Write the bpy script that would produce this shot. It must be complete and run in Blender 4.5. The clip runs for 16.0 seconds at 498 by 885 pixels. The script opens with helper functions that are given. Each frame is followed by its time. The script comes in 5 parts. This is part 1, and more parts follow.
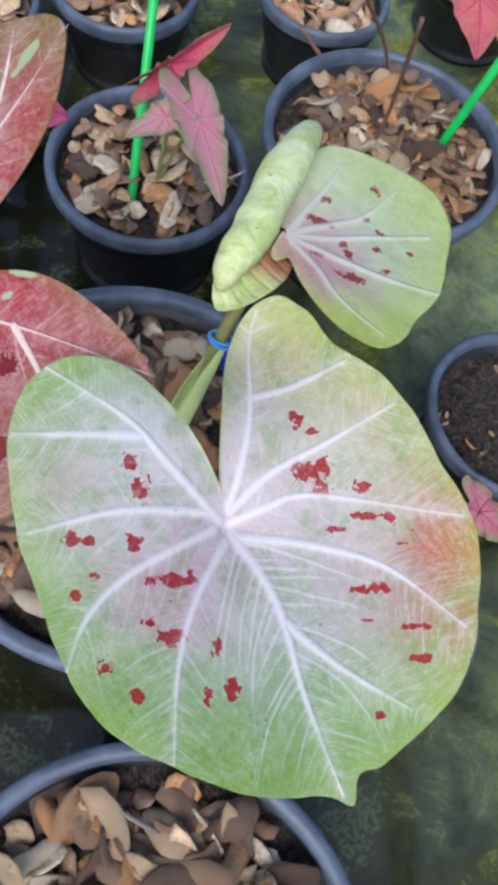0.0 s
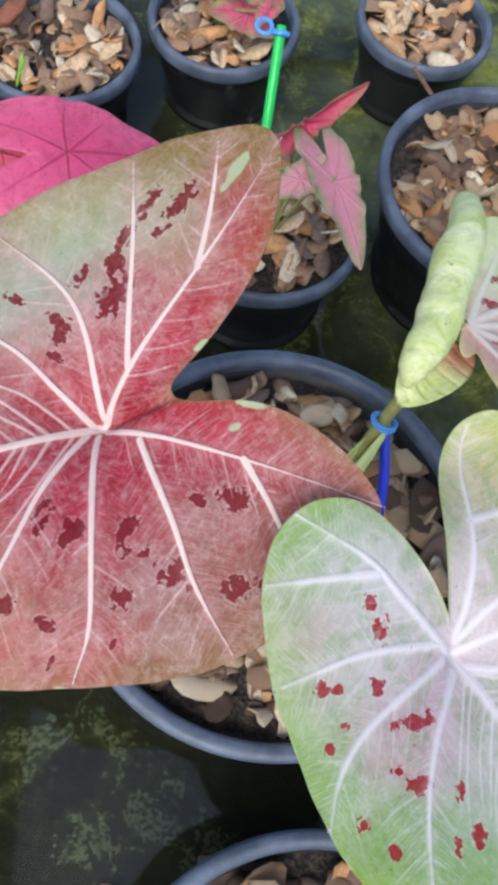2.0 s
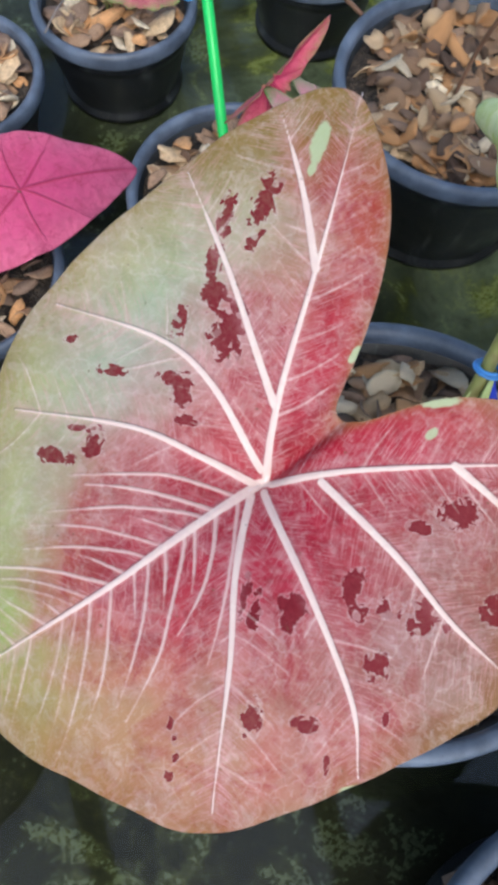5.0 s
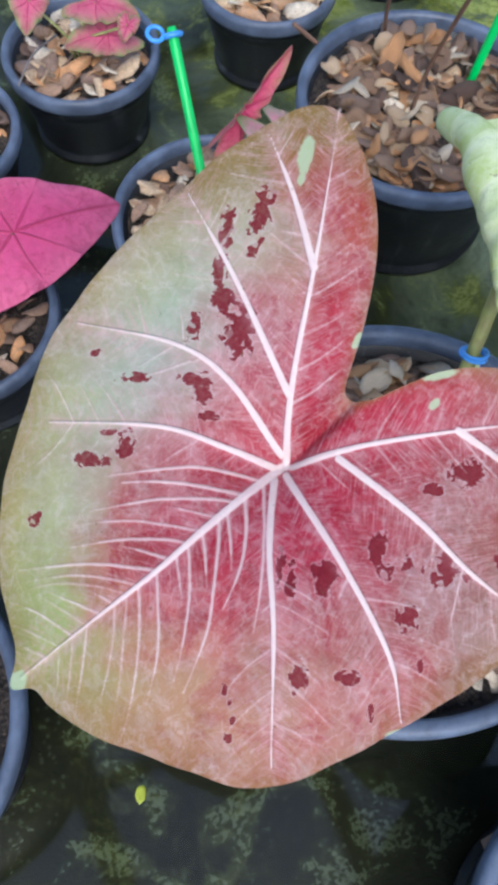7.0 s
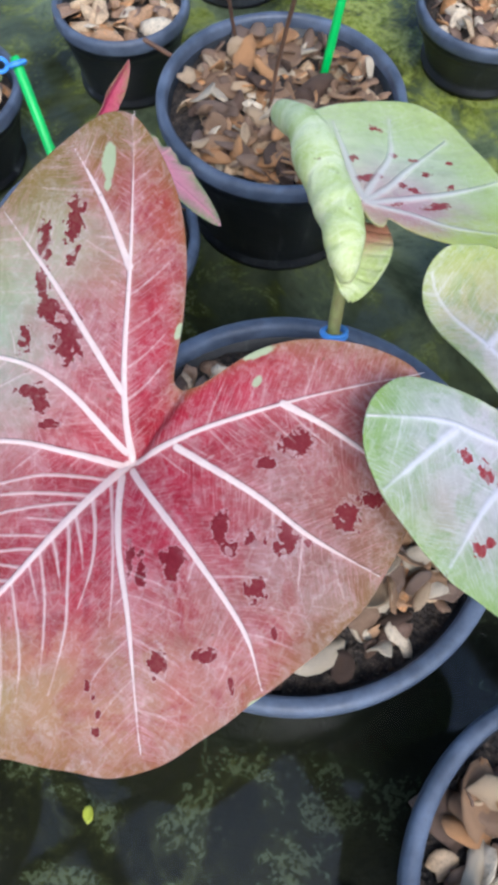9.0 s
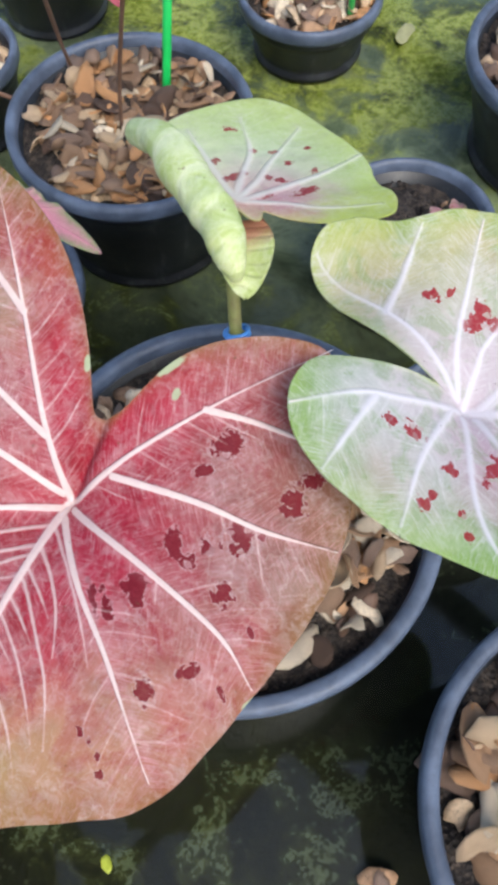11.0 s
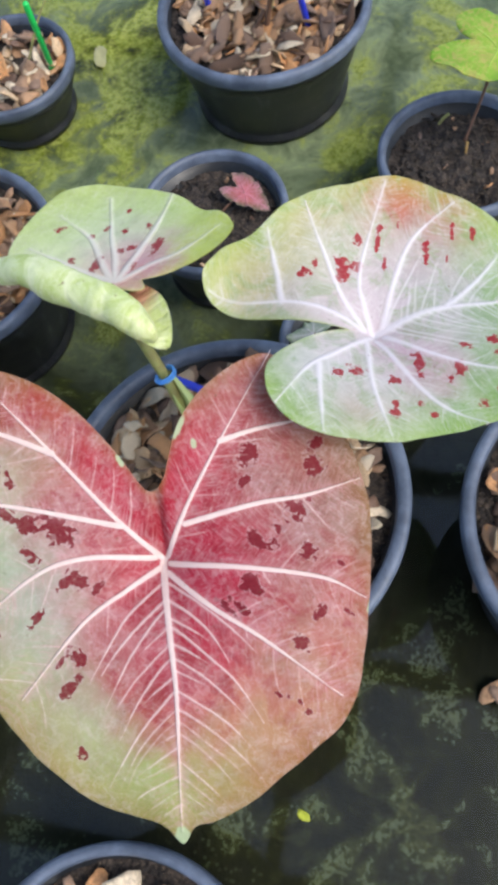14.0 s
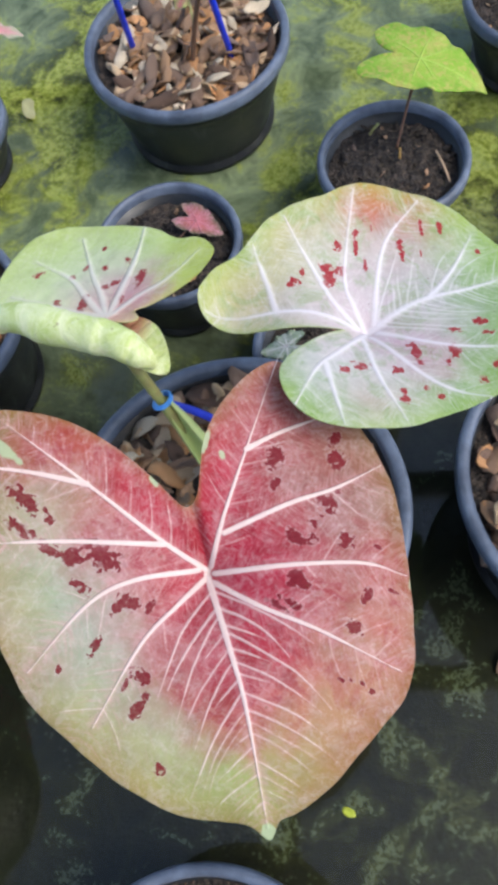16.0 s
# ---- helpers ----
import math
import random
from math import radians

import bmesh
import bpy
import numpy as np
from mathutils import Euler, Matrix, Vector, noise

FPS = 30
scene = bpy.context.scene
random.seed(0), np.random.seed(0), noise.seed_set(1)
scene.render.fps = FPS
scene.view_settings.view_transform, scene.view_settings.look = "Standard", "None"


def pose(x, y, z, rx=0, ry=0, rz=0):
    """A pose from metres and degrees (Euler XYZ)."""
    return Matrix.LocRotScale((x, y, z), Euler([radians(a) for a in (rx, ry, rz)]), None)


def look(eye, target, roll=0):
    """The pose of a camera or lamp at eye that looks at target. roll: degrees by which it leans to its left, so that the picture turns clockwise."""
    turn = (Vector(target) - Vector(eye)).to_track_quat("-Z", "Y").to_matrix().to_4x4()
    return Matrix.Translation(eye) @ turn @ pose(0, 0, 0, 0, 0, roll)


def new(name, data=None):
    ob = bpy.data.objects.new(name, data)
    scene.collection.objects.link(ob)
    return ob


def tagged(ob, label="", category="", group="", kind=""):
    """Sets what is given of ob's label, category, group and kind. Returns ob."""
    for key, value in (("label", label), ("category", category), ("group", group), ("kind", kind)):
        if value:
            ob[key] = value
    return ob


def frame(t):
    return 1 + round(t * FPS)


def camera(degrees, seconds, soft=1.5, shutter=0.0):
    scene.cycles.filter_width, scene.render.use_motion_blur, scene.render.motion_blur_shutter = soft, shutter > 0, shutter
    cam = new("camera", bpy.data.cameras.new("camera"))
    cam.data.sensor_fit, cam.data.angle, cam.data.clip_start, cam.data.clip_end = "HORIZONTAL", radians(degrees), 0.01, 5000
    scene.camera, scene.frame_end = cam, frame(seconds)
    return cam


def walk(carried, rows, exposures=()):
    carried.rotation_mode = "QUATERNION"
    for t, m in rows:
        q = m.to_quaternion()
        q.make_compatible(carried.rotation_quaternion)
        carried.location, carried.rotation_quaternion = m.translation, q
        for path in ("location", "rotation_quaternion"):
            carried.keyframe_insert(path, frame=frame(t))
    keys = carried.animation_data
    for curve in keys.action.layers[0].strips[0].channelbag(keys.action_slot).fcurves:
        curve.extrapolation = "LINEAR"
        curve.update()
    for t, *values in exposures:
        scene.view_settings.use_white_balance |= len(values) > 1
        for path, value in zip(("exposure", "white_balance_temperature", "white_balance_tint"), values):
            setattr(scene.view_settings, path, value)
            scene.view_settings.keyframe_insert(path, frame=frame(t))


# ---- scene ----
cam = camera(34.3, 16.0, soft=4.5)
METRES, EYE, TILT, LEAN, TURN = 0.55, 0.70, -66.5, -7.6, 0.0
ROWS = [
    (0.0, 0.0, 0.0, 0.0, -0.0, 0.0, -0.0),
    (0.5, -0.0327, 0.0069, 0.0119, 0.16, -0.1, 0.45),
    (1.0, -0.0818, 0.0007, 0.0362, 0.56, -0.32, 0.75),
    (1.5, -0.1252, 0.0063, 0.0738, 1.08, -0.56, 0.69),
    (2.0, -0.1587, 0.0161, 0.1104, 1.54, -0.88, 0.54),
    (2.5, -0.1964, 0.0284, 0.1578, 1.58, -1.45, 0.89),
    (3.0, -0.2189, 0.0521, 0.1626, 1.16, -2.05, 2.69),
    (3.5, -0.2402, 0.0621, 0.1734, 0.26, -2.79, 6.22),
    (4.0, -0.2703, 0.09, 0.1652, -0.92, -3.37, 10.9),
    (4.5, -0.296, 0.1151, 0.1794, -2.2, -3.78, 15.51),
    (7.0, -0.3544, 0.0579, 0.1626, -4.75, -2.27, 24.19),
    (7.5, -0.3435, 0.0594, 0.1596, -5.08, -2.1, 25.57),
    (8.0, -0.3215, 0.0602, 0.1498, -5.74, -2.2, 27.46),
    (8.5, -0.2987, 0.0477, 0.1183, -6.78, -2.47, 29.77),
    (9.0, -0.2819, 0.0319, 0.103, -8.05, -2.85, 32.19),
    (9.5, -0.2852, 0.0366, 0.0994, -9.35, -3.28, 34.78),
    (10.0, -0.2817, 0.0366, 0.0985, -11.05, -4.0, 37.6),
    (12.5, -0.3302, -0.0649, 0.1482, -30.42, -19.19, 58.88),
    (13.0, -0.3481, -0.1026, 0.1957, -37.06, -25.64, 63.76),
    (13.5, -0.356, -0.1125, 0.2115, -46.13, -34.4, 68.54),
    (14.0, -0.3558, -0.1297, 0.2348, -59.23, -46.9, 72.24),
    (14.5, -0.3382, -0.1474, 0.2675, -73.78, -60.62, 74.05),
    (15.0, -0.3349, -0.1713, 0.2868, -84.43, -70.43, 74.02),
    (15.5, -0.3432, -0.1587, 0.2989, -89.33, -74.61, 73.52),
    (16.0, -0.3922, -0.1366, 0.3172, -89.69, -74.03, 72.85),
]
walk(cam, [(t, pose(0, 0, EYE, TILT, LEAN, TURN) @ pose(METRES * x, METRES * y, METRES * z, 90 + pitch, roll, yaw)) for t, x, y, z, yaw, pitch, roll in ROWS], [(0.0, 0.92, 6300, 9), (1.5, 0.98, 6450, 9), (3.0, 1.02, 6700, 7), (4.5, 1.04, 6600, 5), (7.0, 1.08, 5900, 10), (8.2, 1.08, 5900, 10), (10.0, 1.12, 6300, 9), (12.5, 1.14, 6750, 9), (16.0, 1.14, 6600, 9)])

# ---- light ----
SUN_EL, SUN_AZ = 52.0, 200.0
world = bpy.data.worlds.new("overcast_sky")
scene.world = world
world.use_nodes = True
wn = world.node_tree.nodes
sky = wn.new("ShaderNodeTexSky")
sky.sky_type = "NISHITA"
sky.sun_disc = False
sky.sun_elevation, sky.sun_rotation = radians(SUN_EL), radians(SUN_AZ)
sky.air_density, sky.dust_density, sky.ozone_density = 1.0, 2.0, 1.5
wn["Background"].inputs["Strength"].default_value = 0.15
world.node_tree.links.new(sky.outputs[0], wn["Background"].inputs["Color"])
sun = new("sun", bpy.data.lights.new("sun", "SUN"))
sun.data.energy, sun.data.angle, sun.data.color = 1.5, radians(38), (1.0, 0.99, 0.98)
sun.matrix_world = look((0, 0, 3), (math.sin(radians(SUN_AZ)) * -1.0, math.cos(radians(SUN_AZ)) * -1.0, 3 - math.tan(radians(SUN_EL))))


# ---- materials ----
def srgb(r, g, b):
    return tuple(((c / 255 / 12.92) if c <= 10 else ((c / 255 + 0.055) / 1.055) ** 2.4) for c in (r, g, b))


class Nodes:
    """A short way to write node trees."""

    def __init__(self, name):
        self.mat = bpy.data.materials.new(name)
        self.mat.use_nodes = True
        self.t = self.mat.node_tree
        self.bsdf = self.t.nodes["Principled BSDF"]
        self.out = self.t.nodes["Material Output"]

    def put(self, socket, value):
        if isinstance(value, bpy.types.NodeSocket):
            self.t.links.new(value, socket)
        elif isinstance(value, tuple) and len(value) == 3 and socket.type == "RGBA":
            socket.default_value = (*value, 1)
        else:
            socket.default_value = value

    def node(self, kind, **values):
        n = self.t.nodes.new(kind)
        for k, v in values.items():
            self.put(n.inputs[k.replace("_", " ")], v)
        return n

    def coords(self):
        return self.t.nodes.new("ShaderNodeTexCoord").outputs["Object"]

    def noise(self, scale, detail=4.0, rough=0.55, vec=None, distortion=0.0):
        n = self.node("ShaderNodeTexNoise", Scale=scale, Detail=detail, Roughness=rough, Distortion=distortion)
        self.t.links.new(vec if vec is not None else self.coords(), n.inputs["Vector"])
        return n.outputs["Fac"]

    def voronoi(self, scale, feature="DISTANCE_TO_EDGE", vec=None):
        n = self.t.nodes.new("ShaderNodeTexVoronoi")
        n.feature = feature
        n.inputs["Scale"].default_value = scale
        self.t.links.new(vec if vec is not None else self.coords(), n.inputs["Vector"])
        return n.outputs["Distance"]

    def ramp(self, x, a, b, lo=0.0, hi=1.0, smooth=True):
        n = self.t.nodes.new("ShaderNodeMapRange")
        n.interpolation_type = "SMOOTHSTEP" if smooth else "LINEAR"
        for i, v in enumerate((x, a, b, lo, hi)):
            self.put(n.inputs[i], v)
        return n.outputs[0]

    def mix(self, f, a, b, blend="MIX"):
        n = self.t.nodes.new("ShaderNodeMix")
        n.data_type, n.blend_type = "RGBA", blend
        self.put(n.inputs[0], f), self.put(n.inputs[6], a), self.put(n.inputs[7], b)
        return n.outputs[2]

    def math(self, op, a, b=0.0):
        n = self.t.nodes.new("ShaderNodeMath")
        n.operation = op
        self.put(n.inputs[0], a), self.put(n.inputs[1], b)
        return n.outputs[0]

    def attr(self, name, out="Color"):
        n = self.t.nodes.new("ShaderNodeAttribute")
        n.attribute_name = name
        return n.outputs[out]

    def split(self, colour):
        n = self.t.nodes.new("ShaderNodeSeparateColor")
        self.t.links.new(colour, n.inputs[0])
        return n.outputs

    def chance(self):
        return self.t.nodes.new("ShaderNodeObjectInfo").outputs["Random"]

    def island(self):
        return self.t.nodes.new("ShaderNodeNewGeometry").outputs["Random Per Island"]

    def bump(self, height, strength=0.3, distance=0.001):
        n = self.node("ShaderNodeBump", Strength=strength, Distance=distance, Height=height)
        self.put(self.bsdf.inputs["Normal"], n.outputs[0])
        return n.outputs[0]

    def set(self, **values):
        for k, v in values.items():
            self.put(self.bsdf.inputs[k.replace("_", " ")], v)
        return self


def leaf_material(name, vein_colour, spot_colour, light, fibre, light_amount=0.5, deep=(0.2, 0.02, 0.05), deep_amount=0.0, in_red=False, crisp=True, side_amount=0.8, net_amount=0.25, relief=0.9):
    """Leaf skin: pigment, spots, main and side veins come from the blade's own layers; mottling and fine net are grown here."""
    m = Nodes(name)
    pat = m.split(m.attr("pattern"))
    side = m.attr("pattern", "Alpha")
    flow = m.split(m.attr("flow"))
    power = m.attr("flow", "Alpha")
    tint = m.attr("pigment")

    def along(fs, fd):
        c = m.t.nodes.new("ShaderNodeCombineXYZ")
        m.put(c.inputs[0], m.math("MULTIPLY", flow[0], fs))
        m.put(c.inputs[1], m.math("MULTIPLY", flow[1], fd))
        m.put(c.inputs[2], m.math("MULTIPLY", flow[2], 3.7))
        return c.outputs[0]
    grain = m.noise(900, 3)
    soft = m.noise(70, 4, 0.65)
    cloud = m.noise(30, 5, 0.65, distortion=0.8)
    mottle = m.noise(120, 6, 0.72, distortion=1.3)
    fine = m.noise(430, 4, 0.7, distortion=0.6)
    thread = m.noise(1.0, 3, 0.6, along(1.9, 0.12), 0.4)
    red = m.ramp(m.math("SUBTRACT", m.split(tint)[0], m.split(tint)[1]), 0.10, 0.30)
    pale = m.mix(0.62, tint, light)
    base = m.mix(m.ramp(mottle, 0.46, 0.64, 0.0, light_amount), tint, pale)
    base = m.mix(m.ramp(cloud, 0.50, 0.64, 0.0, light_amount * 0.7), base, pale)
    base = m.mix(m.ramp(m.noise(52, 6, 0.7, distortion=0.9), 0.47, 0.60, 0.0, m.math("MULTIPLY", red, deep_amount) if in_red else deep_amount), base, deep)
    base = m.mix(m.ramp(fine, 0.52, 0.68, 0.0, 0.26), base, pale)
    base = m.mix(m.math("MULTIPLY", m.ramp(thread, 0.48, 0.70, 0.0, 0.58), m.ramp(flow[1], 1.0, 24.0, 1.0, 0.3)), base, fibre)
    base = m.mix(m.ramp(soft, 0.4, 0.72, 0.0, 0.14), base, (0.03, 0.05, 0.02))
    sway = m.t.nodes.new("ShaderNodeVectorMath")
    sway.operation = "MULTIPLY_ADD"
    wild = m.node("ShaderNodeTexNoise", Scale=140.0, Detail=2.0)
    m.t.links.new(m.coords(), wild.inputs["Vector"])
    m.t.links.new(wild.outputs["Color"], sway.inputs[0])
    sway.inputs[1].default_value = (0.010, 0.010, 0.010)
    m.t.links.new(m.coords(), sway.inputs[2])
    some = m.ramp(cloud, 0.40, 0.58)
    base = m.mix(m.math("MULTIPLY", some, m.ramp(m.voronoi(230, vec=sway.outputs[0]), 0.0, 0.09, net_amount * 1.6, 0.0)), base, fibre)
    base = m.mix(m.math("MULTIPLY", some, m.ramp(m.voronoi(95, vec=sway.outputs[0]), 0.0, 0.05, net_amount * 2.6, 0.0)), base, vein_colour)
    ragged = m.math("ADD", side, m.math("MULTIPLY", m.math("SUBTRACT", fine, 0.5), 0.5))
    base = m.mix(m.ramp(side, 0.0, 0.7, 0.0, 0.28), base, fibre)
    # ragged spots built of small cells, with a paler seam round them
    cells = m.t.nodes.new("ShaderNodeTexVoronoi")
    cells.inputs["Scale"].default_value = 360
    m.t.links.new(m.coords(), cells.inputs["Vector"])
    cell = m.split(cells.outputs["Color"])[0]
    inside = m.ramp(pat[1], 0.0, 0.15)
    edge = m.math("MULTIPLY", inside, m.math("ADD", pat[1], m.math("ADD", m.math("MULTIPLY", m.math("SUBTRACT", cell, 0.5), 0.55), m.math("MULTIPLY", m.math("SUBTRACT", m.noise(165, 2, 0.55, distortion=1.2), 0.5), 1.3))))
    base = m.mix(m.ramp(edge, 0.20, 0.36, 0.0, 0.4), base, pale)
    holes = m.ramp(cell, 0.94, 0.97, 1.0, 0.3)
    shade = m.mix(m.ramp(fine, 0.4, 0.65, 0.0, 0.14), spot_colour, tint)
    base = m.mix(m.math("MULTIPLY", m.ramp(edge, 0.38, 0.46, 0.0, 0.96), holes), base, shade)
    base = m.mix(m.ramp(ragged, 0.20, 0.62, 0.0, side_amount), base, vein_colour)
    worn = m.math("ADD", pat[0], m.math("MULTIPLY", m.math("SUBTRACT", mottle, 0.5), 0.35))
    if crisp:
        base = m.mix(m.ramp(worn, 0.30, 0.56, 0.0, 0.94), base, vein_colour)
    else:
        base = m.mix(m.ramp(worn, 0.05, 0.85, 0.0, 0.75), base, vein_colour)
    glow = m.math("MULTIPLY", m.ramp(flow[1], 0.5, 6.5, 0.30, 0.0), m.math("MULTIPLY", m.ramp(power, 0.1, 0.6, 0.5, 1.0), m.ramp(mottle, 0.35, 0.6, 0.2, 1.0)))
    base = m.mix(glow, base, fibre)
    mark = m.math("ADD", pat[2], m.math("MULTIPLY", m.math("SUBTRACT", m.noise(160, 3), 0.5), 1.0))
    base = m.mix(m.ramp(mark, 0.30, 0.52, 0.0, 0.8), base, srgb(172, 190, 150))
    specks = m.ramp(m.noise(330, 2, 0.5), 0.735, 0.76, 0.0, 0.55)
    base = m.mix(specks, base, (0.12, 0.07, 0.03))
    quilt = m.math("MULTIPLY", m.math("MAXIMUM", m.ramp(side, 0.0, 0.9), m.ramp(pat[0], 0.0, 0.6)), -relief)
    height = m.math("ADD", quilt, m.math("ADD", m.math("MULTIPLY", grain, 0.12), m.math("ADD", m.math("MULTIPLY", cloud, 1.0), m.math("MULTIPLY", mottle, 0.5))))
    m.bump(height, 0.55, 0.0013)
    m.set(Base_Color=base, Roughness=m.ramp(soft, 0.2, 0.8, 0.48, 0.64))
    m.bsdf.inputs["Specular IOR Level"].default_value = 0.2
    thin = m.node("ShaderNodeBsdfTranslucent", Color=base)
    mixer = m.node("ShaderNodeMixShader", Fac=0.2)
    m.t.links.new(m.bsdf.outputs[0], mixer.inputs[1])
    m.t.links.new(thin.outputs[0], mixer.inputs[2])
    m.t.links.new(mixer.outputs[0], m.out.inputs[0])
    return m.mat


MAT_RED = leaf_material("red_caladium_skin", srgb(232, 216, 206), srgb(112, 4, 24), srgb(214, 198, 196), srgb(208, 154, 156), 0.30, srgb(142, 2, 34), 0.62, True, True, 0.50, 0.05, 0.5)
MAT_PALE = leaf_material("pale_caladium_skin", srgb(226, 220, 226), srgb(150, 8, 30), srgb(214, 212, 206), srgb(214, 210, 206), 0.30, srgb(116, 152, 76), 0.42, False, False, 0.30, 0.05, 0.2)
MAT_PINK = leaf_material("pink_caladium_skin", srgb(150, 30, 68), srgb(120, 30, 60), srgb(214, 110, 140), srgb(196, 80, 116), 0.4, srgb(140, 26, 62), 0.3, False, False, 0.4, 0.2)
MAT_ROSE = leaf_material("rose_caladium_skin", srgb(204, 130, 150), srgb(120, 30, 60), srgb(206, 146, 160), srgb(206, 150, 160), 0.3, crisp=False, side_amount=0.3)
MAT_CURL = leaf_material("curled_caladium_skin", srgb(230, 224, 216), srgb(146, 12, 36), srgb(222, 226, 190), srgb(222, 222, 200), 0.3, crisp=False, side_amount=0.3, net_amount=0.06)
MAT_LIME = leaf_material("lime_caladium_skin", srgb(172, 200, 96), srgb(190, 110, 90), srgb(206, 158, 112), srgb(150, 186, 70), 0.95, crisp=False, side_amount=0.4)


def plain(name, colour, rough=0.5, vary=0.15, scale=60, bump=0.1, metallic=0.0, spec=0.5, dark=(0.0, 0.0, 0.0)):
    m = Nodes(name)
    n = m.noise(scale, 5)
    m.set(Base_Color=m.mix(m.ramp(n, 0.3, 0.75, 0.0, vary), colour, dark), Roughness=m.ramp(m.noise(scale * 3), 0.2, 0.8, rough - 0.08, rough + 0.1), Metallic=metallic)
    m.bsdf.inputs["Specular IOR Level"].default_value = spec
    m.bump(m.noise(scale * 6, 3), bump, 0.0008)
    return m.mat


def pot_material():
    """Black nursery plastic, greyed and dusty, with lime streaks."""
    m = Nodes("black_plastic")
    dust = m.noise(22, 6, 0.65)
    fine = m.noise(420, 3)
    streak = m.node("ShaderNodeMapping")
    streak.inputs["Scale"].default_value = (60, 60, 5)
    m.t.links.new(m.coords(), streak.inputs["Vector"])
    runs = m.noise(1.0, 4, vec=streak.outputs[0])
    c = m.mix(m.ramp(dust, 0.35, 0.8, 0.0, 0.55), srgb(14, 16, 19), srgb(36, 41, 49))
    c = m.mix(m.ramp(runs, 0.55, 0.8, 0.0, 0.3), c, srgb(120, 124, 122))
    c = m.mix(m.ramp(fine, 0.62, 0.75, 0.0, 0.3), c, srgb(130, 120, 105))
    m.set(Base_Color=c, Roughness=m.ramp(dust, 0.2, 0.8, 0.32, 0.55))
    m.bump(m.math("ADD", m.math("MULTIPLY", fine, 0.3), runs), 0.15, 0.0008)
    return m.mat


def rim_material():
    m = Nodes("sky_sheen_rim_plastic")
    dust = m.noise(30, 6, 0.65)
    fine = m.noise(500, 3)
    # blue-grey base holds the sky's reflection on the rim, painted as colour
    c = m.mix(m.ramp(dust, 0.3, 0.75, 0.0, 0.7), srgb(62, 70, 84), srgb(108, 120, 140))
    c = m.mix(m.ramp(fine, 0.6, 0.75, 0.0, 0.4), c, srgb(60, 60, 60))
    m.set(Base_Color=c, Roughness=m.ramp(dust, 0.2, 0.8, 0.35, 0.6))
    m.bump(fine, 0.15, 0.0006)
    return m.mat


def chip_material():
    """Dry husk and leaf chips, each of its own tan, grey or brown."""
    m = Nodes("dry_husk")
    r = m.math("FRACT", m.math("ADD", m.chance(), m.island()))
    ramp = m.t.nodes.new("ShaderNodeValToRGB")
    cs = [(0.0, srgb(92, 70, 56)), (0.07, srgb(158, 126, 100)), (0.28, srgb(208, 178, 142)), (0.42, srgb(182, 142, 106)), (0.55, srgb(222, 204, 176)), (0.68, srgb(132, 108, 92)), (0.8, srgb(204, 150, 100)), (0.95, srgb(112, 86, 70))]
    ramp.color_ramp.interpolation = "CONSTANT"
    while len(ramp.color_ramp.elements) < len(cs):
        ramp.color_ramp.elements.new(0.5)
    for e, (p, c) in zip(ramp.color_ramp.elements, cs):
        e.position, e.color = p, (*c, 1)
    m.t.links.new(r, ramp.inputs[0])
    grain = m.noise(210, 6, 0.68, distortion=0.8)
    c = m.mix(m.ramp(grain, 0.38, 0.72, 0.0, 0.5), ramp.outputs[0], srgb(76, 56, 42))
    c = m.mix(m.ramp(m.noise(700, 2), 0.62, 0.7, 0.0, 0.5), c, srgb(48, 36, 30))
    m.set(Base_Color=c, Roughness=0.62)
    m.bump(grain, 0.8, 0.0016)
    return m.mat


def soil_material(name, a, b):
    m = Nodes(name)
    n = m.noise(150, 6, 0.7)
    c = m.mix(m.ramp(n, 0.35, 0.7), a, b)
    c = m.mix(m.ramp(m.voronoi(420, "F1"), 0.1, 0.35, 0.6, 0.0), c, srgb(24, 20, 18))
    c = m.mix(m.ramp(m.noise(600, 2), 0.66, 0.74, 0.0, 0.6), c, srgb(150, 130, 110))
    m.set(Base_Color=c, Roughness=0.85)
    m.bump(m.math("ADD", n, m.voronoi(300, "F1")), 0.9, 0.004)
    return m.mat


